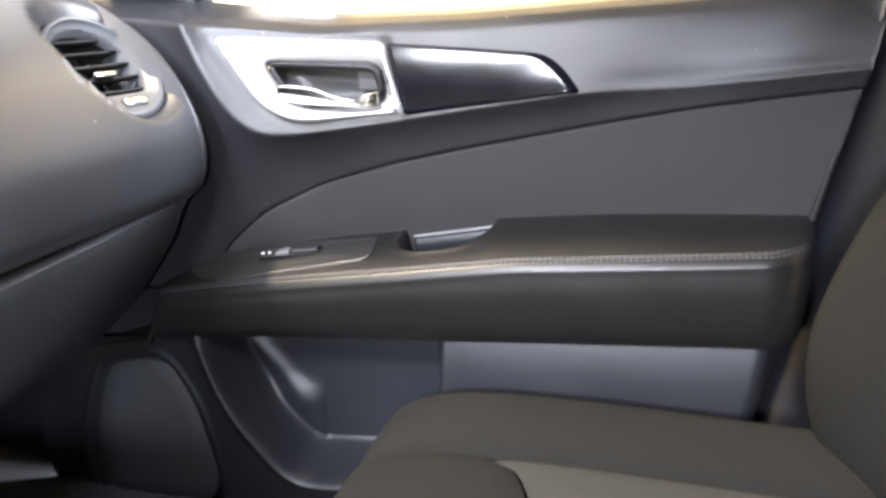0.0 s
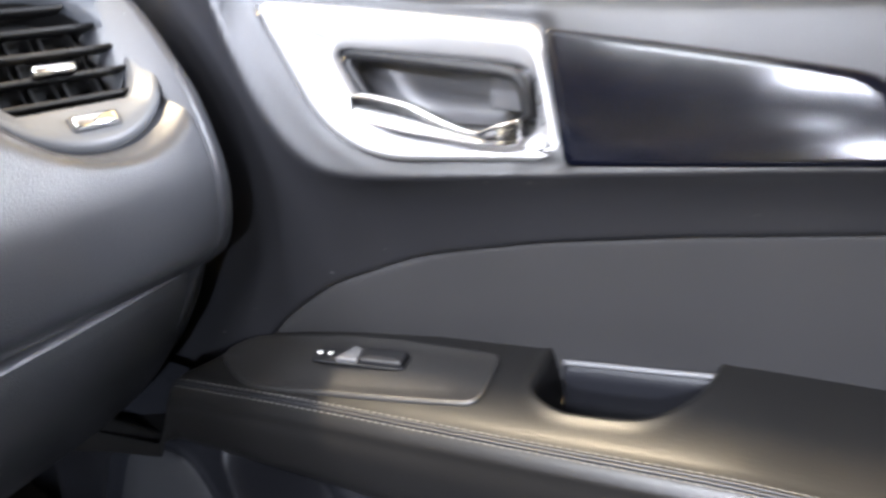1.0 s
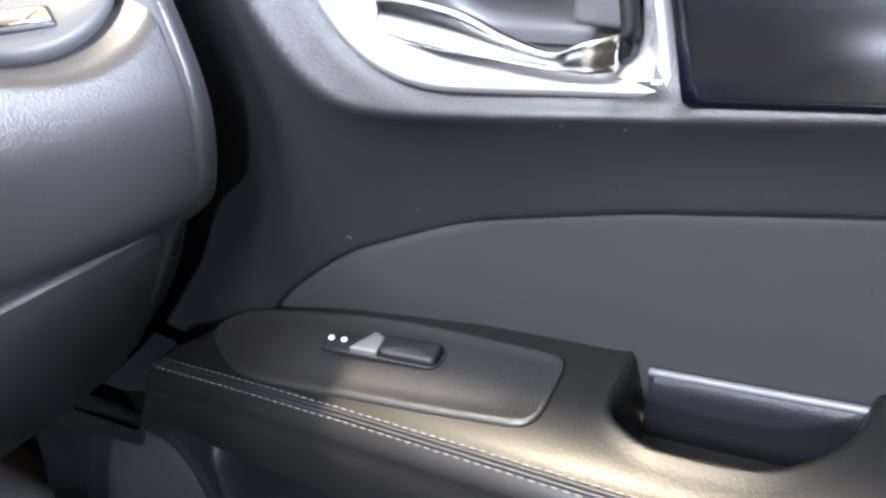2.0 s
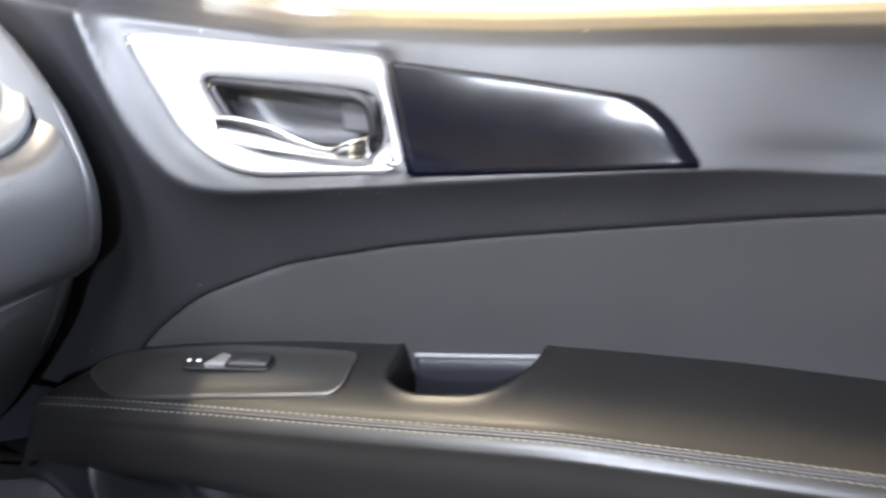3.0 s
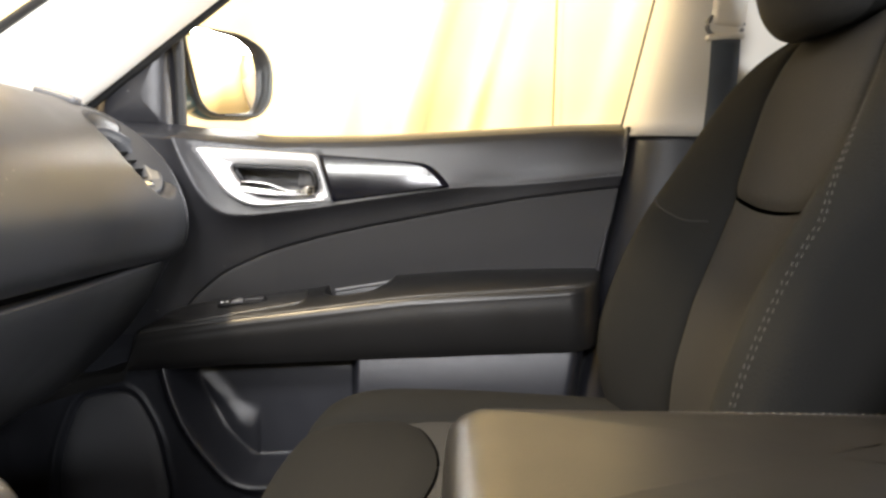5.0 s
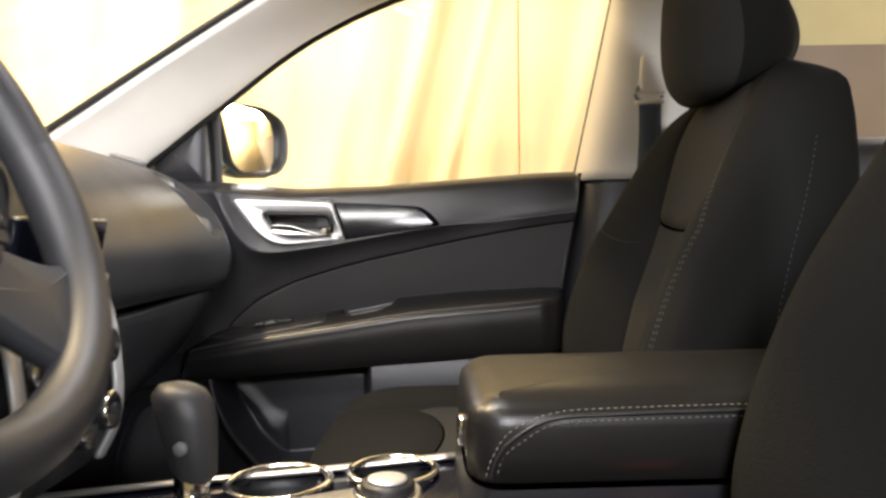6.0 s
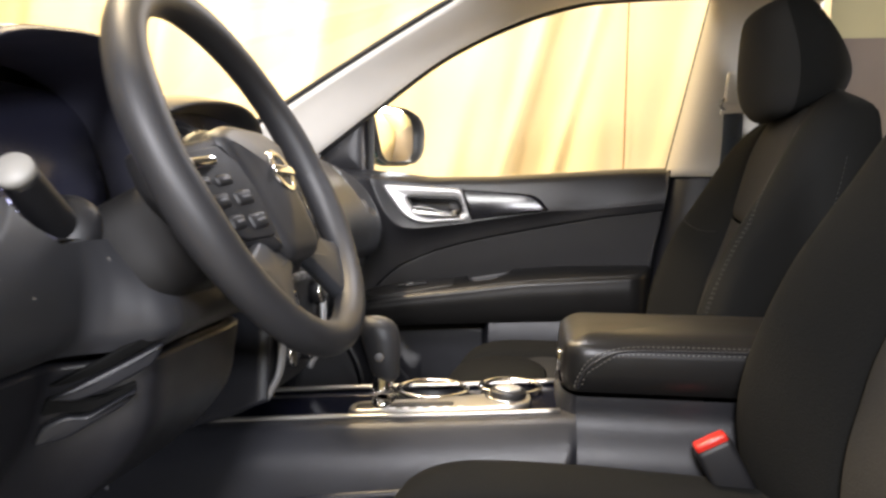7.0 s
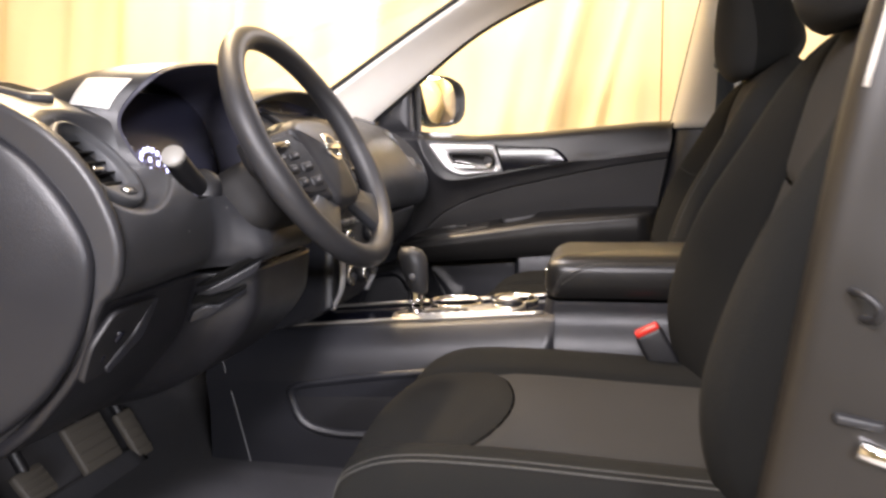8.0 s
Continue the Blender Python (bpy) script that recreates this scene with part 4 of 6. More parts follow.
part("upper_dash", grid_mesh(dash, hole=lambda c: ((c[:, 0] > -0.87) & (inside(rim_yz, c[:, 1], c[:, 2]) > 0)) | (np.linalg.norm(c - VENTS[1], axis=1) < 0.052) | (np.linalg.norm(c - VENTS[-1], axis=1) < 0.052)), DASH, DASHBOARD, "grained charcoal upper dash", 0)


def end_cap(side):
    """Cover on the dash end, seen when the door is open: a dark band round a raised panel."""
    at = 0.652 if side > 0 else 0.680
    prof = np.array([(x, z) for x, z in PROFILE[2:]] + [(-0.712, 0.42), (-0.74, 0.375), (-0.80, 0.315), (-0.88, 0.255), (-1.0, 0.22)])
    mid = spline(prof, 60)
    part("end_cap", boss_mesh(mid, 0.012, 0.008, lambda a, b, h: (a, (at + h) * side, b)), DASH, DASHBOARD, "charcoal end cover of the dash")
    cover = even(rounded([(-1.02, 0.66), (-0.84, 0.645), (-0.765, 0.597), (-0.728, 0.556), (-0.706, 0.518), (-0.699, 0.488), (-0.706, 0.445), (-0.730, 0.388), (-0.775, 0.332), (-0.86, 0.272), (-1.02, 0.25)], 0.03), 120)
    c = np.array((-0.88, 0.45))
    rings = [(cover, -0.002), (cover, 0.004), (inset(cover, 0.003), 0.009)] + [(c + (cover - c) * k, 0.009 + 0.030 * (1 - k ** 2.5)) for k in (0.96, 0.92, 0.86, 0.78, 0.68, 0.55, 0.4, 0.2)]
    part("fuse_cover", loops_mesh([[np.array((a, (at + 0.012 + h) * side, b)) for a, b in r] for r, h in rings]), LOWER, DASHBOARD, "removable rounded side cover")


end_cap(-1)
end_cap(1)


def defogger(side):
    """Small slotted window outlet on the dash top."""
    pts = [(-0.875, -0.645 * -side, 0.680), (-0.868, -0.605 * -side, 0.682), (-0.805, -0.600 * -side, 0.664), (-0.812, -0.635 * -side, 0.663)]
    d = part("defogger_outlet", plate3(pts, 0.008, 0.010, 0.003, 0, (0.3, 0, 1)), GREY, DASHBOARD, "small grey window outlet")
    # a raised black plate paints the shade inside the outlet's slot
    part("outlet_slot_dark", plate3([tuple(0.75 * np.array(p) + 0.25 * np.mean(pts, axis=0) + np.array((0.001, 0, 0.0035))) for p in pts], 0.004, 0.006, 0.001, 0, (0.3, 0, 1)), RECESS_DARK, d)


defogger(1)
defogger(-1)


def lower_dash():
    box = [(-0.712, 0.437), (-0.716, 0.42), (-0.735, 0.385), (-0.775, 0.33), (-0.83, 0.275), (-0.90, 0.225), (-1.05, 0.20)]
    rows = [[(x + 0.012 * (1 - ((y - 0.4) / 0.28) ** 2), y, z) for x, z in box] for y in (0.11, 0.25, 0.4, 0.55, 0.64, 0.662)]
    part("glove_box", grid_mesh(surface(rows, 50, 40)), GLOVE_SHADED, DASHBOARD, "charcoal glove box lid", -0.015)
    rows = []
    for y, droop in ((-0.688, 0.004), (-0.63, 0.0), (-0.56, 0), (-0.515, 0), (-0.495, 0), (-0.48, 0), (-0.465, 0), (-0.45, 0), (-0.435, 0), (-0.40, 0), (-0.34, 0), (-0.28, 0), (-0.24, 0), (-0.20, 0.004), (-0.16, 0.02), (-0.11, 0.04)):
        k = swell(y)
        rows.append([(-0.703 + 0.062 * k - droop, y, 0.438), (-0.712 + 0.068 * k - droop, y, 0.41), (-0.728 + 0.075 * k - droop, y, 0.37), (-0.765 + 0.075 * k - droop, y, 0.325), (-0.82 + 0.06 * k - droop, y, 0.275), (-0.90 + 0.03 * k, y, 0.235), (-1.05, y, 0.21)])
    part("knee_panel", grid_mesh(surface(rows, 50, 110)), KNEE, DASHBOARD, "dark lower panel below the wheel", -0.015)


lower_dash()
side_g = np.array([[(x, -0.163 + 0.016 * k, lo + (0.445 - lo) * k) for x, lo in ((x, 0.236 + 0.38 * (max(x, -0.87) + 0.87)) for x in np.linspace(-1.02, -0.645, 24))] for k in np.linspace(0, 1, 8)])
part("fascia_side", grid_mesh(spline(side_g, 24)), LOWER, DASHBOARD, "charcoal side panel below the dash", 0.004)


def vent(side):
    """Round outer vent: wide ring, dark bowl with slats and vanes, a chrome tab and a chrome wheel below."""
    n = Vector((VENT_N[0], VENT_N[1] * side, VENT_N[2])).normalized()
    c = Vector(VENTS[side]) - n * (0.005 if side > 0 else 0)
    r = Vector((0, 0, 1)).cross(n).normalized()
    u = n.cross(r)
    put = lambda a, b, h: c + r * a + u * b + n * h
    turn = np.linspace(0, 2 * math.pi, 96, endpoint=False)
    circ = np.stack([0.061 * np.cos(turn), 0.062 * np.sin(turn)], 1)
    hole = np.stack([0.046 * np.cos(turn), np.maximum(0.004 + 0.047 * np.sin(turn), -0.029)], 1)
    v = part("air_vent", ring_mesh(circ, hole, 0.018, 0.005, lambda a, b, h: put(a, b, h - 0.010), 120, 0.007), VENTGREY, DASHBOARD, "round grey air vent ring")
    part("ring_edge", tube_mesh([put(a, b, 0.0062) for a, b in circ * 0.93], 0.0012, 6, True), BLACK, v, "dark groove round the ring")
    part("vent_bowl", boss_mesh(hole * 1.03, 0.002, 0.0005, lambda a, b, h: put(a, b, h - 0.036)), RECESS_DARK, v, "dark vent bowl")
    m = Matrix((r, u, n)).transposed().to_4x4()
    wall = even(hole, 90)
    part("bowl_wall", loops_mesh([[np.array(put(a, b, h)) for a, b in wall * k] for h, k in ((-0.004, 1.02), (-0.036, 1.0))], False, False), SHROUD, v)
    for b in (-0.020, -0.004, 0.012, 0.028, 0.043):
        w = 0.046 * math.sqrt(max(0.05, 1 - ((b - 0.004) / 0.049) ** 2))
        part("slat", block_mesh(2 * w, 0.0028, 0.014, 0.001, Matrix.Translation(put(0, b, -0.013)) @ m @ pose(0, 0, 0, 18), 2), SHROUD, v)
    for a in (-0.030, -0.010, 0.010, 0.030):
        part("vane", block_mesh(0.0018, 0.060, 0.010, 0.0006, Matrix.Translation(put(a, 0.008, -0.026)) @ m, 2), SHROUD, v)
    part("vent_tab", block_mesh(0.026, 0.006, 0.012, 0.0025, Matrix.Translation(put(0, -0.004, -0.005)) @ m), CHROME, v, "chrome vent tab")
    part("wheel_slot", block_mesh(0.030, 0.011, 0.004, 0.002, Matrix.Translation(put(0.002, -0.045, 0.0058)) @ m), BLACK, v)
    part("vent_wheel", block_mesh(0.026, 0.008, 0.006, 0.002, Matrix.Translation(put(0.002, -0.045, 0.0068)) @ m), CHROME, v, "chrome shut-off wheel")


vent(1)
vent(-1)


def cluster():
    """Instrument hood, its dark cavity and the lit gauges."""
    rim = RIM
    back = [(-0.80, -0.56, 0.54), (-0.83, -0.585, 0.57), (-0.86, -0.60, 0.61), (-0.87, -0.605, 0.64), (-0.88, -0.56, 0.675), (-0.90, -0.46, 0.695), (-0.91, -0.375, 0.70), (-0.90, -0.30, 0.695),
            (-0.88, -0.24, 0.68), (-0.87, -0.215, 0.65), (-0.86, -0.215, 0.61), (-0.83, -0.22, 0.57), (-0.80, -0.23, 0.54)]
    mid = [tuple(0.5 * a + 0.5 * b + (0.012 if k == 2 else 0) for k, (a, b) in enumerate(zip(p, q))) for p, q in zip(rim, back)]
    inn = [(x - 0.004, -0.375 + (y + 0.375) * 0.965, 0.6 + (z - 0.6) * 0.95) for x, y, z in rim]
    deep = [(-0.80 - 0.3 * (z - 0.58), -0.375 + (y + 0.375) * 0.92, 0.60 + (z - 0.6) * 0.85) for x, y, z in rim]
    skin = surface([back, mid, rim], 120, 40)
    # a thin white sheet paints the specular glint on the hood's flank
    sheet = skin[22:37, 30:38] + np.array((0.0, -0.002, 0.003))
    tagged(part("hood_glint", grid_mesh(sheet), GLINT_MARK_WHITE, None, "", 0.0006), "thin white sheet painting a glint on the instrument hood", "paper")
    hood = part("cluster_hood", grid_mesh(skin), DASH, DASHBOARD, "arched instrument hood", 0)
    part("hood_lining", grid_mesh(surface([rim, inn, deep], 80, 20)), LINING, hood, "matt black hood lining")
    ys = (-0.53, -0.39, -0.25)
    g = surface([[(-0.838, y, 0.688) for y in ys], [(-0.815, y, 0.63) for y in ys], [(-0.79, y, 0.53) for y in ys]], 12, 12)
    face = part("cluster_face", grid_mesh(g), SCREEN, hood, "dark gauge face", 0)
    part("hood_sill", grid_mesh(surface([[(-0.683, y, 0.5425) for y in (-0.53, -0.375, -0.22)], [(-0.74, y, 0.545) for y in (-0.54, -0.375, -0.21)], [(-0.80, y, 0.55) for y in (-0.55, -0.375, -0.2)]], 12, 8)), BLACK, hood, "", 0)
    n = Vector((0.94, 0, 0.33))
    u = Vector((-0.33, 0, 0.94))
    for cy, cz, rr in ((-0.430, 0.578, 0.028), (-0.430, 0.578, 0.013)):
        c = Vector((-0.800, cy, cz)) + n * 0.004
        for k in range(0, 15, 1 if rr > 0.02 else 4):
            a = math.radians(-50 + 280 * k / 14)
            p = c + Vector((0, 1, 0)) * (rr * math.cos(a)) + u * (rr * math.sin(a))
            part("gauge_mark", block_mesh(0.002, 0.006, 0.007, 0.0006, Matrix.Translation(p), 1), DIAL, face)


cluster()


def centre_stack():
    rows = []
    for y in (-0.122, -0.11, 0, 0.11, 0.122):
        e = 0.02 if abs(y) > 0.12 else 0
        rows.append([(x - e, y, z) for x, z in ((-0.80, 0.672), (-0.745, 0.655), (-0.70, 0.60), (-0.672, 0.52), (-0.660, 0.43), (-0.662, 0.34), (-0.69, 0.295), (-0.76, 0.27))])
    st = part("centre_fascia", grid_mesh(surface(rows, 50, 30)), BLACK, DASHBOARD, "black centre fascia", -0.02)
    for y in (-0.097, 0.097):
        line = spline([(-0.690, y, 0.56), (-0.664, y, 0.49), (-0.651, y, 0.42), (-0.652, y, 0.35), (-0.672, y, 0.305)], 40)
        part("stack_trim", tube_mesh(line, 0.010, 10, flat=0.5, up=(1, 0, 0.3)), SILVER, st, "satin silver side strip")
    part("radio_panel", block_mesh(0.012, 0.17, 0.10, 0.004, pose(-0.664, 0, 0.515, 0, 12)), PIANO, st, "gloss black radio panel")
    for y, z, r in ((-0.068, 0.430, 0.019), (0.068, 0.430, 0.019), (-0.066, 0.362, 0.021), (0.066, 0.362, 0.021), (0.012, 0.352, 0.016)):
        kn = part("knob", lathe_mesh([(r, 0), (r * 0.97, 0.018), (r * 0.9, 0.020)], (-0.662, y, z), (1, 0, 0.05), 28), BLACK, st, "black rotary knob")
        part("knob_cap", lathe_mesh([(r * 0.98, 0.016), (r * 0.93, 0.021), (r * 0.8, 0.022), (0.001, 0.0215)], (-0.662, y, z), (1, 0, 0.05), 28), CHROME, kn, "chrome knob cap")
    for k in range(5):
        part("button", block_mesh(0.01, 0.03, 0.012, 0.003, pose(-0.655, -0.06 + 0.03 * k, 0.462, 0, 6)), GREY, st)
    for k in range(4):
        part("button", block_mesh(0.01, 0.03, 0.014, 0.003, pose(-0.648, -0.054 + 0.036 * k, 0.50, 0, 10)), SILVER, st)
    # hood over the display
    ys = (-0.185, -0.165, -0.10, 0, 0.10, 0.165, 0.185)
    hz = (0.672, 0.692, 0.710, 0.718, 0.710, 0.692, 0.672)
    top = [[(-0.90, y, z - 0.018) for y, z in zip(ys, hz)], [(-0.82, y, z) for y, z in zip(ys, hz)], [(-0.755 - 0.4 * abs(y) ** 1.6, y * 0.98, z - 0.006) for y, z in zip(ys, hz)],
           [(-0.752 - 0.4 * abs(y) ** 1.6, y * 0.96, z - 0.014) for y, z in zip(ys, hz)], [(-0.80, y * 0.9, z - 0.024) for y, z in zip(ys, hz)]]
    hood = part("display_hood", grid_mesh(surface(top, 40, 30)), DASH, DASHBOARD, "low arched display hood", 0)
    part("display", block_mesh(0.012, 0.30, 0.075, 0.004, pose(-0.795, 0, 0.668, 0, -18)), SCREEN, hood, "dark display screen")


centre_stack()


def knee_details():
    """Brake latch with its finger recess, and a small switch bank, below the wheel."""
    proud = lambda pts, lift, *a: plate3([(x + lift, y - 0.7 * lift, z) for x, y, z in pts], *a)
    # raised black plates paint the shade of the slot and finger recess
    part("latch_slot_dark", proud([(-0.708, -0.497, 0.424), (-0.674, -0.471, 0.444), (-0.648, -0.455, 0.459), (-0.637, -0.435, 0.458), (-0.641, -0.445, 0.453), (-0.672, -0.467, 0.433), (-0.700, -0.486, 0.425)], 0.003, 0.004, 0.004, 0.0012, 0, (1, -1, 0.3)), RECESS_DARK, DASHBOARD, "raised black plate painting the shaded slot above the brake latch")
    part("latch_handle", proud([(-0.710, -0.495, 0.413), (-0.675, -0.469, 0.432), (-0.638, -0.439, 0.454), (-0.646, -0.446, 0.434), (-0.674, -0.466, 0.417), (-0.696, -0.479, 0.410)], 0.005, 0.005, 0.008, 0.003, 0, (1, -1, 0.3)), LOWER, DASHBOARD, "release handle")
    part("latch_recess_dark", proud([(-0.716, -0.495, 0.398), (-0.709, -0.494, 0.415), (-0.678, -0.468, 0.410), (-0.654, -0.452, 0.421), (-0.658, -0.454, 0.412), (-0.689, -0.472, 0.397), (-0.704, -0.483, 0.401)], 0.002, 0.005, 0.004, 0.0012, 0, (1, -1, 0.3)), RECESS_DARK, DASHBOARD, "raised black plate painting the shaded finger recess")
    part("latch_lip", proud([(-0.725, -0.493, 0.372), (-0.718, -0.492, 0.389), (-0.703, -0.481, 0.398), (-0.689, -0.471, 0.395), (-0.654, -0.452, 0.415), (-0.663, -0.456, 0.402), (-0.704, -0.477, 0.378)], 0.003, 0.006, 0.008, 0.003, 0, (1, -1, 0.3)), LOWER, DASHBOARD, "rounded lip in the finger recess")
    part("switch_bank", proud([(-0.708, -0.665, 0.430), (-0.704, -0.592, 0.433), (-0.713, -0.612, 0.389), (-0.736, -0.652, 0.357), (-0.742, -0.690, 0.352), (-0.719, -0.690, 0.392)], 0.004, 0.010, 0.008, 0.003), BLACK, DASHBOARD, "small recessed switch bank")
    part("bank_trim", proud([(-0.706, -0.600, 0.432), (-0.704, -0.588, 0.431), (-0.714, -0.610, 0.386), (-0.737, -0.652, 0.354), (-0.732, -0.660, 0.362), (-0.714, -0.624, 0.396)], 0.007, 0.004, 0.008, 0.003), LOWER, DASHBOARD, "raised edge of the switch bank")
    for x, y, z in ((-0.716, -0.648, 0.396), (-0.729, -0.664, 0.374)):
        part("bank_button", block_mesh(0.008, 0.022, 0.014, 0.003, pose(x + 0.004, y, z, 0, 35, 20)), PIANO, DASHBOARD, "small glossy black button")


knee_details()

# ---------------- steering wheel and column ----------------
WC, WU, WN = Vector((-0.577, -0.375, 0.6025)), Vector((-0.46, 0, 0.888)), Vector((0.888, 0, 0.46))
wput = lambda a, b, h: WC + Vector((0, a, 0)) + WU * b + WN * h


def steering_wheel():
    t = thing("steering_wheel", tuple(WC - WN * 0.1), "black leather-grained steering wheel with three spokes and buttons", "steering wheel")
    ring = [wput(0.172 * math.cos(a), 0.172 * math.sin(a), 0) for a in np.linspace(0, 2 * math.pi, 96, endpoint=False)]
    rr = [0.0165 + 0.0018 * (math.exp(-((math.degrees(a) % 180 - 15) / 14) ** 2) + math.exp(-((math.degrees(a) % 180 - 165) / 14) ** 2)) for a in np.linspace(0, 2 * math.pi, 96, endpoint=False)]
    part("rim", tube_mesh(ring, rr, 16, True, up=tuple(WN)), WHEEL, t, "grained black rim")
    pad = rounded([(-0.080, 0.026), (-0.045, 0.041), (0.045, 0.041), (0.080, 0.026), (0.060, -0.015), (0.056, -0.055), (0.045, -0.094), (-0.045, -0.094), (-0.056, -0.055), (-0.060, -0.015)], [0.02, 0.03, 0.03, 0.02, 0.04, 0.04, 0.03, 0.03, 0.04, 0.04])
    hub = part("hub_pad", boss_mesh(pad, 0.028, 0.015, lambda a, b, h: wput(a, b, h - 0.014), 0.009), WHEEL, t, "domed airbag pad")
    part("hub_back", boss_mesh(inset(even(pad, 60), -0.006), 0.05, 0.015, lambda a, b, h: wput(a, b, h - 0.055)), BLACK, t)
    oval = np.array([(0.022 * math.cos(a), -0.012 + 0.0215 * math.sin(a)) for a in np.linspace(0, 2 * math.pi, 48, endpoint=False)])
    part("emblem", ring_mesh(oval, (oval - np.array((0, -0.012))) * 0.72 + np.array((0, -0.012)), 0.004, 0.0012, lambda a, b, h: wput(a, b, h + 0.020), 60), CHROME, hub, "plain chrome emblem ring")
    part("emblem_bar", block_mesh(0.004, 0.050, 0.009, 0.0015, Matrix.Translation(wput(0, -0.012, 0.024)) @ Matrix((WN, (0, 1, 0), WU)).transposed().to_4x4()), CHROME, hub, "plain chrome bar")
    tilt = lambda a, b, h: wput(a, b, h - 0.012 + 0.35 * max(0, 0.125 - abs(a)))
    for s in (-1, 1):
        sp = rounded([(0.050 * s, 0.030), (0.11 * s, 0.024), (0.160 * s, 0.022), (0.164 * s, -0.014), (0.128 * s, -0.052), (0.050 * s, -0.086)], 0.012)
        spoke = part("spoke", boss_mesh(sp, 0.018, 0.007, lambda a, b, h: tilt(a, b, h - 0.020)), BLACK, t, "black side spoke")
        trim = rounded([(0.066 * s, 0.018), (0.128 * s, 0.014), (0.122 * s, -0.034), (0.096 * s, -0.066), (0.056 * s, -0.070), (0.056 * s, -0.030)], 0.010)
        part("button_trim", boss_mesh(trim, 0.004, 0.0015, lambda a, b, h: tilt(a, b, h - 0.004)), BLACK, spoke, "black button field")
        at = lambda a, b, h: Matrix.Translation(tilt(a * s, b, h)) @ Matrix((WN, (0, 1, 0), WU)).transposed().to_4x4() @ pose(0, 0, 0, 0, 0, 19.3 * s)
        part("toggle", block_mesh(0.010, 0.030, 0.010, 0.004, at(0.103, 0.004, 0.001), 3), CHROME, spoke, "chrome toggle")
        for a, b, w, hh in ((0.086, -0.013, 0.019, 0.011), (0.109, -0.012, 0.019, 0.011), (0.074, -0.031, 0.022, 0.014), (0.099, -0.030, 0.020, 0.014), (0.070, -0.053, 0.022, 0.015), (0.093, -0.050, 0.018, 0.014)):
            button = part("button", block_mesh(0.009, w, hh, 0.004, at(a, b, -0.0026), 3), BLACK, spoke, "black button")
            part("mark", block_mesh(0.001, w * 0.45, 0.0022, 0.0004, at(a, b, 0.0020), 1), GREY, button)
        lo = rounded([(0.018 * s, -0.088), (0.066 * s, -0.064), (0.112 * s, -0.082), (0.152 * s, -0.082), (0.126 * s, -0.118), (0.085 * s, -0.148)], [0.008, 0.008, 0.03, 0.006, 0.03, 0.006])
        part("lower_spoke", boss_mesh(lo, 0.014, 0.005, lambda a, b, h: wput(a, b, h - 0.012), 0.003), STEEL_GREY, t, "satin dark grey lower spoke")
    return t


steering_wheel()


def column():
    t = thing("steering_column", (-0.8, -0.375, 0.45), "black plastic steering column shroud with stalks", "steering column")
    rings = []
    for h, w, b0, b1 in ((-0.057, 0.055, -0.060, 0.018), (-0.072, 0.080, -0.076, 0.027), (-0.12, 0.088, -0.080, 0.026), (-0.20, 0.086, -0.086, 0.02), (-0.30, 0.075, -0.08, 0.01)):
        sec = rounded([(-w, b1), (w, b1), (w, b0), (-w, b0)], 0.04, 8)
        rings.append([np.array(wput(a, b, h)) for a, b in even(sec, 60)])
    part("shroud", loops_mesh(rings), SHROUD, t, "matt black shroud")
    line = spline([(-0.712, -0.445, 0.532), (-0.704, -0.490, 0.560), (-0.696, -0.538, 0.593)], 20)
    part("stalk_collar", lathe_mesh([(0.034, -0.02), (0.033, 0.008), (0.028, 0.018), (0.014, 0.023)], (-0.710, -0.463, 0.545), (0.20, -0.86, 0.47), 28), BLACK, t, "black stalk collar")
    st = part("indicator_stalk", tube_mesh(line, np.interp(np.linspace(0, 1, 20), [0, 0.4, 0.7, 1], [0.0185, 0.0175, 0.016, 0.0140]), 16), BLACK, t, "thick black indicator stalk")
    tip = [line[-1], line[-1] + (line[-1] - line[-2]) * 1.4]
    part("stalk_cap", tube_mesh(spline(tip, 4), [0.0145, 0.0150, 0.0150, 0.0135], 24), CAPGREY, st, "grey twist end of the stalk")
    line = spline([wput(0.06, 0.0, -0.085), wput(0.12, 0.0, -0.085), wput(0.17, 0.01, -0.08)], 16)
    part("wiper_stalk", tube_mesh(line, 0.011, 12), BLACK, t, "black wiper stalk")


column()

# ---------------- centre console ----------------
def deck(x):
    return float(np.interp(x, [-0.80, -0.68, -0.593, -0.416, -0.28, -0.2], [0.270, 0.279, 0.286, 0.298, 0.309, 0.312]))


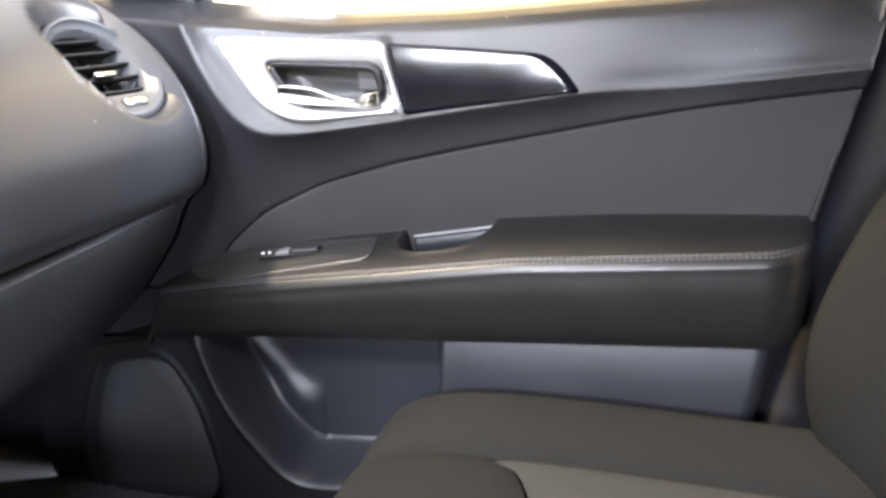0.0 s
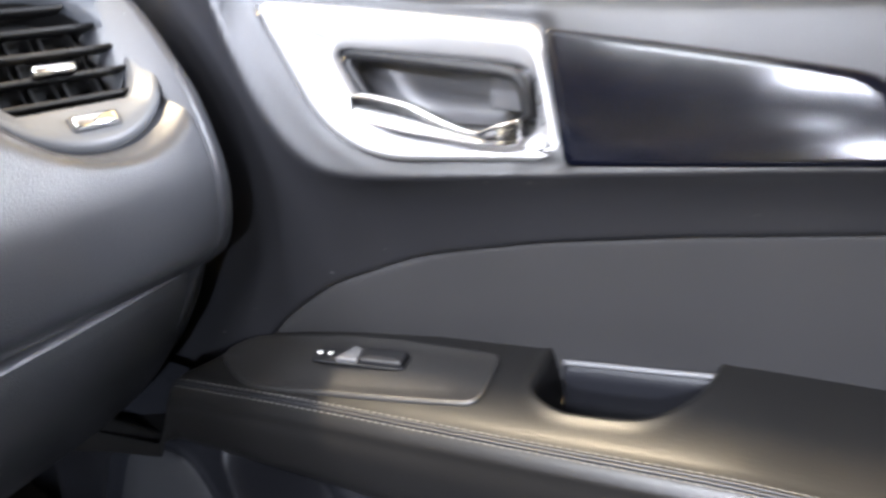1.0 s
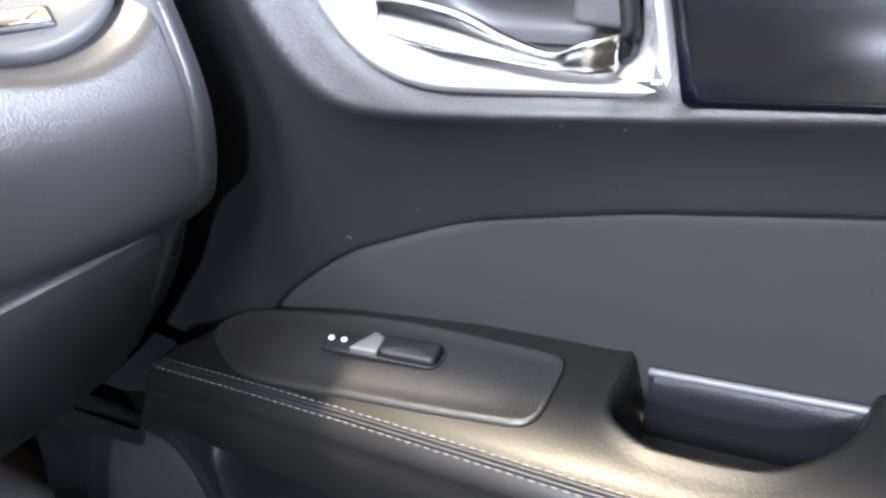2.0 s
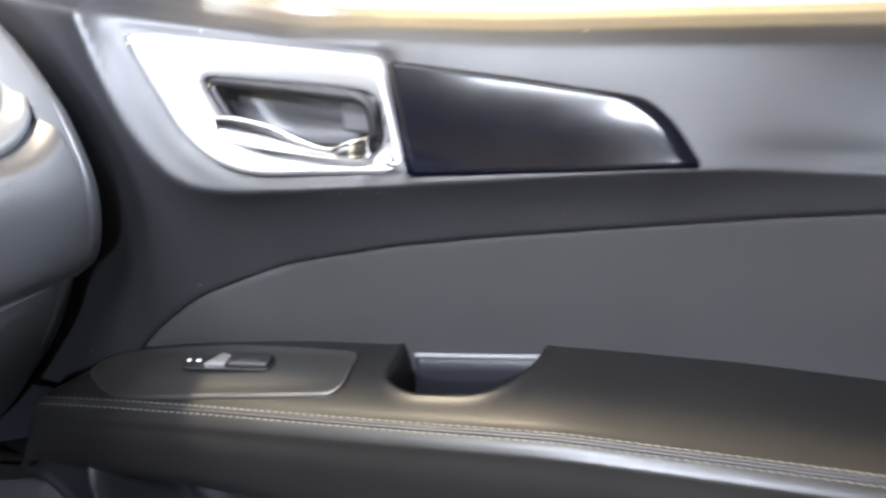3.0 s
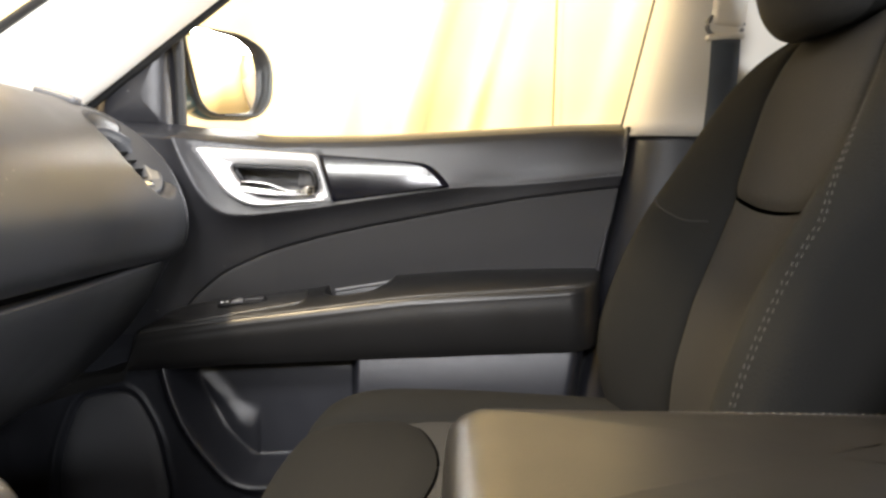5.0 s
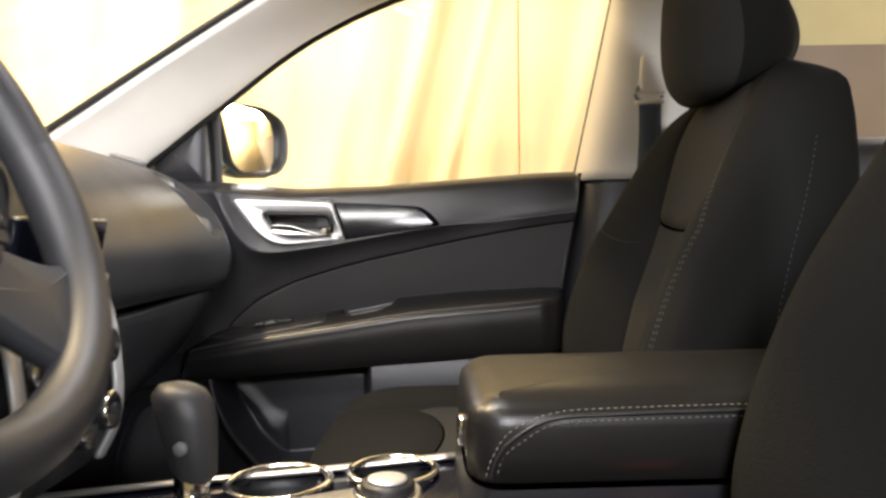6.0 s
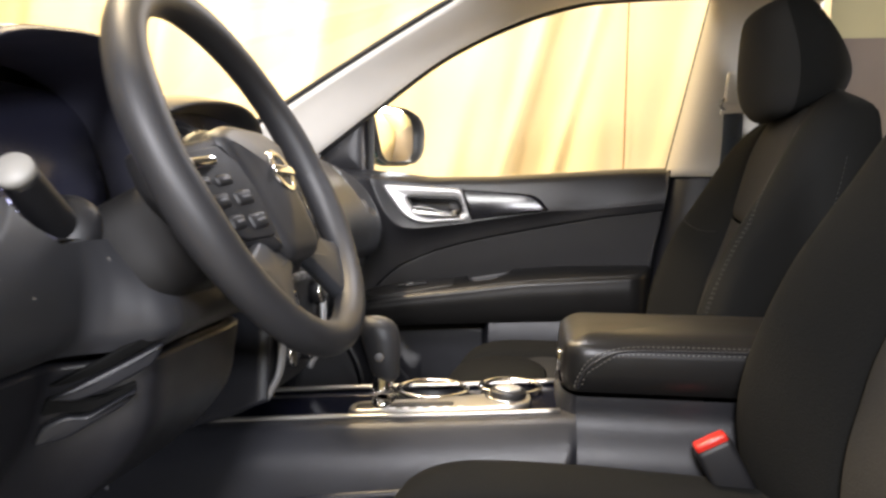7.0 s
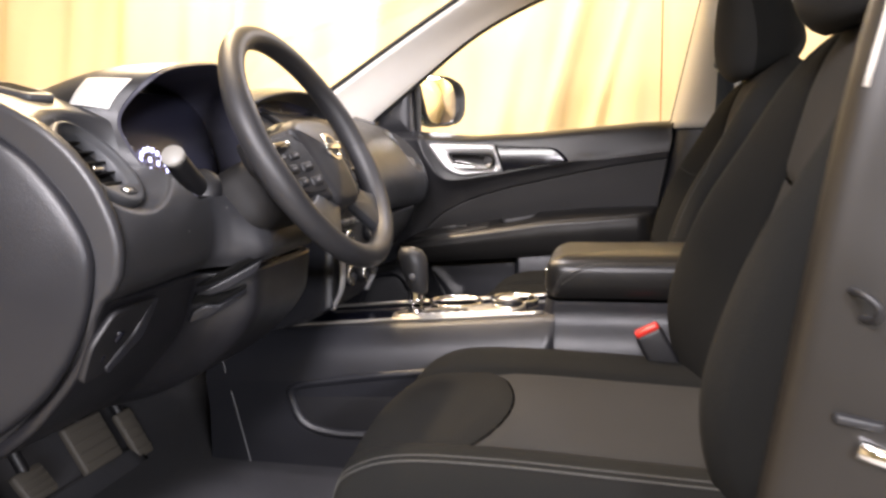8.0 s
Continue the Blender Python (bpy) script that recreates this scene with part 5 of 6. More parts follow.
def console():
    t = thing("centre_console", (-0.35, 0, 0.0), "charcoal centre console with silver shift plate, cup holders and padded lid", "console")
    for s in (-1, 1):
        rows = []
        for x in (-0.90, -0.78, -0.66, -0.5, -0.38, -0.29, -0.272, -0.262):
            z = deck(x)
            end = (0.152 if x > -0.265 else 0.161) if x > -0.28 else 1.0
            top = ((0.098, z), (0.115, z - 0.001), (0.132, z - 0.008)) if s < 0 else ((0.044, z), (0.066, z - 0.004), (0.105, z - 0.020))
            rows.append([(x, min(y, end) * s, h) for y, h in top + ((0.156, z - 0.040), (0.168, z - 0.080), (0.168, z - 0.10), (0.163, 0.12), (0.166, 0.06), (0.172, -0.01))])
        part("side_panel", grid_mesh(surface(rows, 60, 60)), LOWER, t, "charcoal console side", 0)
        pocket = rounded([(-0.744, 0.174), (-0.715, 0.187), (-0.534, 0.215), (-0.34, 0.232), (-0.30, 0.10), (-0.655, 0.083), (-0.725, 0.10)], [0.015, 0.02, 0.1, 0.02, 0.02, 0.04, 0.05])
        part("pocket_rim", ring_mesh(pocket, inset(even(pocket, 96), 0.016), 0.010, 0.006, lambda a, b, h: (a, (0.1635 + h * step(0.23 - b, 0.03)) * s, b), 96, 0.002), LOWER, t, "raised rim of the side pocket")
        part("pocket_floor", boss_mesh(inset(even(pocket, 96), 0.010), 0.002, 0.0008, lambda a, b, h: (a, (0.164 + h) * s, b)), BLACK, t, "dark pocket")
        line = [(x, -0.106 if s < 0 else 0.050, deck(x) + 0.001) for x in np.linspace(-0.78, -0.281, 30)]
        part("deck_trim", tube_mesh(line, 0.006, 8, flat=0.6), NICKEL, t, "satin silver edge strip")
    for s in (-1, 1):
        part("seam_line", tube_mesh(spline([(-0.868, 0.1655 * s, 0.225), (-0.845, 0.1665 * s, 0.13), (-0.815, 0.171 * s, 0.01)], 20), 0.0014, 6), GREY, t, "fine panel joint")
    g = np.array([[(x, y, deck(x) - 0.004) for x in np.linspace(-0.84, -0.28, 40)] for y in np.linspace(-0.103, 0.047, 24)])
    cups = ((-0.461, 0.016, 0.048), (-0.348, 0.016, 0.041))
    part("deck", grid_mesh(g, hole=lambda c: np.any([np.hypot(c[:, 0] - a, c[:, 1] - b) < r - 0.003 for a, b, r in cups], axis=0)), PIANO, t, "gloss black console deck")
    for a, b, r in cups:
        z = deck(a)
        cup = part("cup_holder", lathe_mesh([(0.001, -0.066), (r * 0.88, -0.065), (r * 0.95, -0.02), (r * 1.0, -0.002), (r * 1.05, -0.004), (r * 0.98, -0.07)], (a, b, z), (0.03, 0, 1), 48), BLACK, t, "black cup holder")
        ring = [(a + r * 1.04 * math.cos(k), b + r * 1.04 * math.sin(k), z + 0.004) for k in np.linspace(0, 2 * math.pi, 56, endpoint=False)]
        part("cup_rim", tube_mesh(ring, 0.0042, 10, True, flat=0.75), CHROME, cup, "chrome cup rim")
    plate = rounded([(-0.563, -0.098), (-0.318, -0.094), (-0.318, -0.022), (-0.39, -0.030), (-0.46, -0.044), (-0.563, -0.052)], [0.035, 0.03, 0.03, 0.03, 0.03, 0.035], 8)
    on = lambda a, b, h: (a, b, deck(a) + h - 0.003)
    gate = part("shift_plate", boss_mesh(plate, 0.010, 0.004, on), NICKEL, t, "satin silver shift plate")
    slot = rounded([(-0.552, -0.090), (-0.42, -0.088), (-0.42, -0.070), (-0.552, -0.070)], 0.008)
    part("shift_slot", boss_mesh(slot, 0.0115, 0.001, on), BLACK, gate, "black shift gate")
    for k in range(6):
        x = -0.50 + 0.018 * k
        part("gate_mark", block_mesh(0.008, 0.006, 0.001, 0.0003, pose(x, -0.0935, deck(x) + 0.0072), 1), GLINT_MARK_WHITE, gate)
    # shift lever
    lv = part("shift_lever", tube_mesh(spline([(-0.516, -0.078, 0.29), (-0.516, -0.078, 0.33), (-0.520, -0.076, 0.352)], 10), np.linspace(0.016, 0.013, 10), 14), CHROME, t, "chrome shift stem")
    rings = []
    for z, rx, ry, ox in ((0.335, 0.014, 0.016, 0.0), (0.342, 0.019, 0.02, 0.0), (0.365, 0.023, 0.022, -0.003), (0.39, 0.0265, 0.024, -0.006), (0.405, 0.026, 0.024, -0.008), (0.414, 0.020, 0.019, -0.008), (0.4175, 0.010, 0.01, -0.007)):
        rings.append([np.array((-0.514 + ox + rx * math.cos(a), -0.075 + ry * math.sin(a), z + 0.18 * rx * -math.cos(a))) for a in np.linspace(0, 2 * math.pi, 28, endpoint=False)])
    part("shift_knob", loops_mesh(rings), WHEEL, lv, "grained black shift knob")
    part("knob_button", lathe_mesh([(0.006, 0), (0.006, 0.003), (0.004, 0.0045), (0.0005, 0.005)], (-0.517, -0.0985, 0.368), (0, -1, 0.1), 16), GREY, lv, "round release button")
    # drive mode dial
    d = part("mode_dial", lathe_mesh([(0.0245, 0), (0.0245, 0.0115), (0.023, 0.0135), (0.001, 0.014)], (-0.349, -0.053, deck(-0.349) + 0.004), (0.03, 0, 1), 36), BLACK, t, "black ribbed mode dial")
    part("dial_cap", lathe_mesh([(0.018, 0), (0.018, 0.002), (0.015, 0.003), (0.001, 0.003)], (-0.349, -0.053, deck(-0.349) + 0.018), (0.03, 0, 1), 30), SILVER, d, "satin dial cap")
    part("dial_ring", lathe_mesh([(0.031, 0), (0.031, 0.003), (0.027, 0.004), (0.026, 0.0)], (-0.349, -0.053, deck(-0.349) + 0.006), (0.03, 0, 1), 40), CHROME, d, "chrome dial ring")
    # bin below the lid
    rows = []
    for y, x0 in ((-0.150, -0.262), (-0.138, -0.275), (-0.10, -0.286), (0, -0.288), (0.10, -0.286), (0.138, -0.275), (0.150, -0.262)):
        rows.append([(x0 - 0.10, y * 1.08, -0.01), (x0 - 0.045, y * 1.07, 0.08), (x0 - 0.012, y * 1.04, 0.16), (x0, y, 0.24), (x0 + 0.002, y * 0.80, 0.300), (x0 + 0.008, y * 0.77, 0.332)])
    part("bin_front", grid_mesh(surface(rows, 24, 40)), LOWER, t, "charcoal bin front")
    for s in (-1, 1):
        rows = [[(x, 0.150 * s, -0.01), (x, 0.150 * s, 0.15), (x, 0.146 * s, 0.25), (x, 0.120 * s, 0.30), (x, 0.1155 * s, 0.332)] for x in (-0.262, -0.2, -0.05, 0.2)]
        part("bin_side", grid_mesh(surface(rows, 24, 24)), LOWER, t, "charcoal bin side")
    lid_out = rounded([(-0.278, -0.117), (0.19, -0.117), (0.19, 0.117), (-0.278, 0.117)], [0.035, 0.02, 0.02, 0.035], 10)
    p = even(lid_out, 140)
    lid_rings = []
    for h, i in ((0.336, 0.004), (0.339, 0.0), (0.36, -0.002), (0.382, 0.0), (0.392, 0.002), (0.398, 0.008), (0.4035, 0.018), (0.4070, 0.030)):
        lid_rings.append((inset(p, i), h))
    cc = np.array((-0.05, 0))
    lid_rings += [(cc + (lid_rings[7][0] - cc) * k, 0.412 - 0.0045 * ((k - 0.1) / 0.9) ** 3) for k in (0.94, 0.86, 0.76, 0.6, 0.4, 0.2)]
    lid = part("lid", loops_mesh([[np.array((a, b, h)) for a, b in r] for r, h in lid_rings]), HIDE, t, "padded leather-grained armrest lid")
    for s in (-1, 1):
        side = lambda dh, off: spline([(0.18, (0.1165 - off) * s, 0.394 + dh), (0.0, (0.1165 - off) * s, 0.394 + dh), (-0.15, (0.1165 - off) * s, 0.393 + dh), (-0.209, (0.1170 - off) * s, 0.390 + dh),
                                       (-0.240 - dh, 0.1196 * s, 0.377 + dh), (-0.255 - dh, 0.1180 * s, 0.360), (-0.261 - dh, 0.1160 * s, 0.342)], 120)
        stitches(side(-0.0045, -0.0010), 0.0035, 0.0025, 0.0007, THREAD, lid, "pale grey thread stitches")
        stitches(side(0.0045, 0.0022), 0.0035, 0.0025, 0.0007, THREAD, lid, "pale grey thread stitches")
        part("welt", tube_mesh(side(0, 0.0), 0.0016, 6), BLACK, lid, "dark sewn welt")
    part("lid_latch", block_mesh(0.008, 0.02, 0.028, 0.003, pose(-0.281, -0.040, 0.362)), CHROME, t, "chrome lid latch")


console()

# ---------------- front seats ----------------
BZ = [0.14, 0.20, 0.26, 0.33, 0.41, 0.50, 0.556, 0.61, 0.67, 0.70, 0.725, 0.745, 0.76, 0.770]
BB = [-0.01, -0.035, -0.060, -0.073, -0.057, -0.022, 0.012, 0.045, 0.078, 0.100, 0.123, 0.144, 0.163, 0.180]
BC = [0.04, 0.015, 0.005, 0.012, 0.030, 0.062, 0.080, 0.093, 0.108, 0.120, 0.132, 0.147, 0.164, 0.180]
BK = [0.16, 0.17, 0.18, 0.185, 0.19, 0.20, 0.203, 0.205, 0.207, 0.208, 0.207, 0.204, 0.198, 0.188]
BW = [0.22, 0.245, 0.258, 0.262, 0.262, 0.258, 0.255, 0.248, 0.235, 0.222, 0.202, 0.175, 0.140, 0.085]


def backrest_rows(part_name, y0, z_from, z_to, n):
    rows = []
    for z in np.linspace(z_from, z_to, n):
        b, c, k, w = (float(np.interp(z, BZ, v)) for v in (BB, BC, BK, BW))
        s = [(-w * 0.50, c + 0.006), (-w * 0.44, c - 0.004), (-w * 0.22, c - 0.008), (0, c - 0.009), (w * 0.22, c - 0.008), (w * 0.44, c - 0.004), (w * 0.50, c + 0.006)]
        left = [(-w * 0.50, c + 0.006), (-w * 0.545, c - 0.004 + (b - c) * 0.12), (-w * 0.70, c + (b - c) * 0.72), (-w * 0.84, b), (-w * 0.95, b + min(0.012, 0.2 * (k - b))), (-w * 1.01, b + min(0.045, 0.4 * (k - b))), (-w * 1.0, 0.4 * b + 0.6 * k), (-w * 0.97, b + 0.85 * (k - b))]
        right = [(-a, x) for a, x in left]
        q = b + 0.85 * (k - b)
        back = [(-w * 0.97, q), (-w * 0.9, k), (-w * 0.4, k + 0.3 * (k - q)), (w * 0.4, k + 0.3 * (k - q)), (w * 0.9, k), (w * 0.97, q)]
        sec = {"mid": s, "left": left, "right": right, "back": back}[part_name]
        rows.append([(x, y0 + a, z) for a, x in sec])
    return rows


def seat(y0, dx, reach, label):
    t = thing("front_seat", (-0.2 + dx, y0, 0.0), label, "car seat", "front seats")
    sh = lambda g: g + np.array((dx, 0, 0))
    lowm = surface(backrest_rows("mid", y0, 0.20, 0.548, 9), 40, 40)
    upm = surface(backrest_rows("mid", y0, 0.552, 0.770, 9), 40, 30)
    # the upper panel sags over the lower one along a curved seam
    sag = lambda g: np.stack([g[..., 0], g[..., 1], g[..., 2] - 0.016 * np.cos((g[..., 1] - y0) / 0.125 * 1.4).clip(0) * np.clip((0.60 - np.abs(g[..., 2] - 0.55)) / 0.6, 0, 1) ** 3], -1)
    upm[..., 0] -= 0.004
    tuck = np.clip(1 - np.abs(np.linspace(-1, 1, 40)) ** 6, 0, 1)
    upm[0, :, 0] += 0.006 * tuck
    upm[1, :, 0] += 0.002 * tuck
    part("lower_back_panel", grid_mesh(sh(sag(lowm))), SEAT_IN, t, "grey woven lower back panel")
    part("upper_back_panel", grid_mesh(sh(sag(upm))), SEAT_IN, t, "grey woven upper back panel")
    for k, nm in (("left", "back_bolster"), ("right", "back_bolster")):
        g = surface(backrest_rows(k, y0, 0.14, 0.770, 16), 40, 70)
        bo = part(nm, grid_mesh(sh(g)), SEAT, t, "black cloth side bolster")
        if y0 > 0 and k == "left":
            for off, r0, r1 in ((-0.35, 6, 62), (0.35, 6, 62), (None, 8, 56)):
                line = []
                for row in np.linspace(r0, r1, 120):
                    col = 33.0 if off is None else float(np.interp(row, [0, 44, 52, 60, 70], [21, 21, 16, 8, 6])) + off
                    i, j = int(row), int(col)
                    fi, fj = row - i, col - j
                    q = sh(g)
                    pt = (q[i, j] * (1 - fi) + q[i + 1, j] * fi) * (1 - fj) + (q[i, j + 1] * (1 - fi) + q[i + 1, j + 1] * fi) * fj
                    line.append(pt + np.array((-0.0006, -0.0006, 0)))
                stitches(line, 0.0046, 0.0034, 0.00055, SEAT_THREAD, bo, "pale grey stitching")
        if y0 > 0 and k == "right":
            seam = [sh(g)[min(69, 47 - (33 - i) // 4), i] + np.array((-0.0006, 0, 0)) for i in range(6, 34)]
            part("cross_seam", tube_mesh(spline(seam[::3], 40), 0.0013, 6), SEAT_IN, bo, "sewn cross seam")
    part("back_shell", grid_mesh(sh(surface(backrest_rows("back", y0, 0.14, 0.770, 16), 30, 50))), SEAT, t, "black cloth seat back")
    cap = backrest_rows("left", y0, 0.770, 0.770, 1)[0] + backrest_rows("back", y0, 0.770, 0.770, 1)[0][1:-1] + backrest_rows("right", y0, 0.770, 0.770, 1)[0][::-1] + backrest_rows("mid", y0, 0.770, 0.770, 1)[0][1:-1][::-1]
    cap = [np.array(p) + np.array((dx, 0, 0)) for p in cap]
    cen = np.mean(cap, axis=0)
    part("top_cap", loops_mesh([cap, [cen + (p - cen) * 0.75 + np.array((0, 0, 0.008)) for p in cap], [cen + (p - cen) * 0.4 + np.array((0, 0, 0.010)) for p in cap]], False, True), SEAT, t, "")
    # cushion
    CX = [-0.468, -0.484, -0.492, -0.488, -0.468, -0.412, -0.31, -0.16, 0.02, 0.09]
    CZ = [0.085, 0.125, 0.166, 0.204, 0.225, 0.238, 0.241, 0.236, 0.229, 0.225]
    CX = [x + reach * min(1.0, (0.02 - x) / 0.35) for x in CX]
    def sec(i):
        x, z = CX[i], CZ[i]
        r = 0.0 if i < 3 else 0.020 * min(1.0, (i - 2) / 3)
        lo = min(z, 0.11)
        mid = [(-0.150, z - 0.005), (-0.135, z + 0.002), (-0.07, z + 0.004), (0, z + 0.005), (0.07, z + 0.004), (0.135, z + 0.002), (0.150, z - 0.005)]
        left = [(-0.150, z - 0.005), (-0.165, z + 0.003 + 0.3 * r), (-0.20, z + r), (-0.235, z + 0.8 * r), (-0.258, z - 0.02), (-0.265, 0.5 * (z + lo)), (-0.258, lo), (-0.25, lo - 0.02)]
        bulge = lambda a: 0.03 * (1 - (a / 0.26) ** 2) if i < 6 else 0.0
        f = lambda q: [(x - bulge(a) + dx, y0 + a, zz) for a, zz in q]
        return f(mid), f(left), f([(-a, zz) for a, zz in left])
    secs = [sec(i) for i in range(len(CX))]
    mid = surface([s[0] for s in secs], 40, 80)
    # the seam between nose and panel bows towards the backrest
    cut = 47 + 5.0 * (1 - np.linspace(-1, 1, 40) ** 2)
    along = lambda j, f: np.stack([np.interp(f, np.arange(80), mid[:, j, c]) for c in range(3)], -1)
    nose = np.stack([along(j, np.linspace(0, cut[j], 50)) for j in range(40)], 1)
    nose[-1, :, 2] -= 0.006
    part("cushion_nose", grid_mesh(nose), SEAT, t, "black cloth cushion front")
    rear = np.stack([along(j, np.linspace(cut[j] + 0.2, 79, 30)) for j in range(40)], 1)
    rear[0, :, 2] -= 0.007
    rear[1, :, 2] -= 0.002
    part("cushion_panel", grid_mesh(rear), SEAT_IN, t, "grey woven cushion panel")
    for k in (1, 2):
        g = surface([s[k] for s in secs], 40, 70)
        bo = part("cushion_bolster", grid_mesh(g), SEAT, t, "black cloth cushion bolster")
        if y0 < 0 and k == 1:
          for col, r in ((15, 0.0007), (16.4, 0.0009)):
              part("piping", tube_mesh(spline([p + np.array((0, -0.0004, 0.0004)) for p in g[18:66:2, int(col)] * (1 - col % 1) + g[18:66:2, int(col) + 1] * (col % 1)], 80), r, 6), PIPING, bo, "grey sewn piping")
    part("cushion_underside", block_mesh(0.52, 0.49, 0.06, 0.02, pose(-0.22 + dx, y0, 0.09)), BLACK, t, "")
    for s in (-1, 1):
        part("side_cover", block_mesh(0.50, 0.025, 0.075, 0.012, pose(-0.18 + dx, y0 + 0.25 * s, 0.095)), LOWER, t, "charcoal plastic side cover")
        part("seat_rail", block_mesh(0.55, 0.04, 0.05, 0.006, pose(-0.2 + dx, y0 + 0.19 * s, 0.03)), BLACK, t, "")
    # head restraint on two posts
    rings = []
    for z, cx, tx, wy in ((0.727, 0.120, 0.030, 0.060), (0.737, 0.130, 0.056, 0.090), (0.757, 0.137, 0.078, 0.108), (0.785, 0.140, 0.089, 0.118), (0.815, 0.138, 0.089, 0.121), (0.85, 0.131, 0.081, 0.117), (0.89, 0.120, 0.067, 0.104), (0.916, 0.114, 0.054, 0.088), (0.933, 0.119, 0.036, 0.062), (0.942, 0.126, 0.016, 0.028)):
        r = []
        for a in np.linspace(0, 2 * math.pi, 48, endpoint=False):
            ca, sa = math.cos(a), math.sin(a)
            ex = 2 / 2.05
            r.append(np.array((cx + dx + tx * math.copysign(abs(ca) ** ex, ca), y0 + wy * math.copysign(abs(sa) ** ex, sa), z + (0.008 * ca if z < 0.80 else 0.006 * ca))))
        rings.append(r)
    dense = spline(np.array(rings), 40)
    top = dense[39].mean(0) + (dense[39] - dense[39].mean(0)) * 0.8
    top[:, 2] += 0.0012
    dense = np.concatenate([dense, top[None]])
    cap_t = [dense[-1].mean(0) + (dense[-1] - dense[-1].mean(0)) * k + np.array((0, 0, 0.004 * (1 - k))) for k in (0.6, 0.3, 0.02)]
    cap_b = [dense[0].mean(0) + (dense[0] - dense[0].mean(0)) * k for k in (0.02, 0.5)]
    full = np.concatenate([np.array(cap_b), dense, np.array(cap_t)])
    loop = np.concatenate([full, full[:, :1]], axis=1)
    hr = part("head_restraint", grid_mesh(np.concatenate([loop[:, 34:], loop[:, 1:15]], axis=1)), SEAT, t, "black cloth head restraint")
    part("front_panel", grid_mesh(loop[:, 14:35]), SEAT_IN, hr, "grey woven front panel")
    for s in (-1, 1):
        part("post", tube_mesh([(0.16 + dx, y0 + 0.06 * s, 0.72), (0.155 + dx, y0 + 0.06 * s, 0.77)], 0.006, 10), CHROME, hr, "chrome post")
    return t


seat(0.385, 0.0, 0.030, "charcoal cloth front passenger seat with grey centre panels")
seat(-0.385, -0.01, 0.030, "charcoal cloth driver's seat with grey centre panels")

# ---------------- seat belts ----------------
def belt():
    t = thing("seat_belt", (0.12, 0.70, 0.10), "blue-grey seat belt webbing hanging from its pillar guide", "seat belt")
    def strap(pts, w):
        p = spline(pts, 40)
        g = np.stack([p + np.array((-w, 0, 0.0)), p, p + np.array((w, 0, 0.0))])
        return grid_mesh(g)
    part("webbing", strap([(0.115, 0.684, 0.770), (0.113, 0.683, 0.70), (0.106, 0.680, 0.60), (0.09, 0.676, 0.3), (0.09, 0.69, 0.1)], 0.021), BELT, t, "", 0.0015)
    part("belt_guide", block_mesh(0.056, 0.014, 0.010, 0.004, pose(0.115, 0.688, 0.774, 0, -5)), PILLAR_SHADED, t, "pale grey belt guide bar")
    part("guide_loop", tube_mesh([(0.115 + 0.026 * math.cos(a), 0.690, 0.790 + 0.018 * math.sin(a)) for a in np.linspace(0, 2 * math.pi, 30, endpoint=False)], 0.004, 8, True), GREY, t, "belt guide loop")
    part("anchor_cover", block_mesh(0.052, 0.022, 0.075, 0.010, pose(0.122, 0.694, 0.825, 0, 6)), PILLAR_SHADED, t, "pale grey anchor cover")


belt()


def buckle(x, y, lean, label):
    t = thing("belt_buckle", (x + 0.05, y, 0.16), label, "seat belt buckle", "belt buckles")
    m = pose(x, y, 0.263, 0, lean)
    part("body", block_mesh(0.044, 0.026, 0.082, 0.007, m), BLACK, t, "black buckle body")
    part("release_button", block_mesh(0.039, 0.021, 0.012, 0.004, m @ Matrix.Translation((0, 0, 0.042))), RED, t, "red release button")
    part("stem", block_mesh(0.034, 0.012, 0.10, 0.004, m @ Matrix.Translation((0.0, 0, -0.085))), BLACK, t, "black stem")
    return t


buckle(-0.092, -0.172, -28, "black belt buckle with red release button beside the console")

# ---------------- driver's footwell ----------------
def pedal(name, c, sx, sz, lean, label):
    t = thing(name, (c[0] - 0.02, c[1], 0.03), label, "pedal")
    m = pose(*c, 0, lean)
    pad = part("pad", block_mesh(0.014, sx, sz, 0.005, m), PEDAL, t, "black rubber pad")
    for k in range(4):
        part("rib", block_mesh(0.004, sx * 0.85, 0.005, 0.0015, m @ Matrix.Translation((0.008, 0, (k - 1.5) * sz * 0.22)), 2), PEDAL, pad)
    part("arm", tube_mesh(spline([tuple(m @ Vector((-0.006, 0, 0))), (c[0] - 0.06, c[1], c[2] + 0.12), (c[0] - 0.07, c[1], c[2] + 0.3)], 10), 0.009, 8), BLACK, t, "black steel arm")


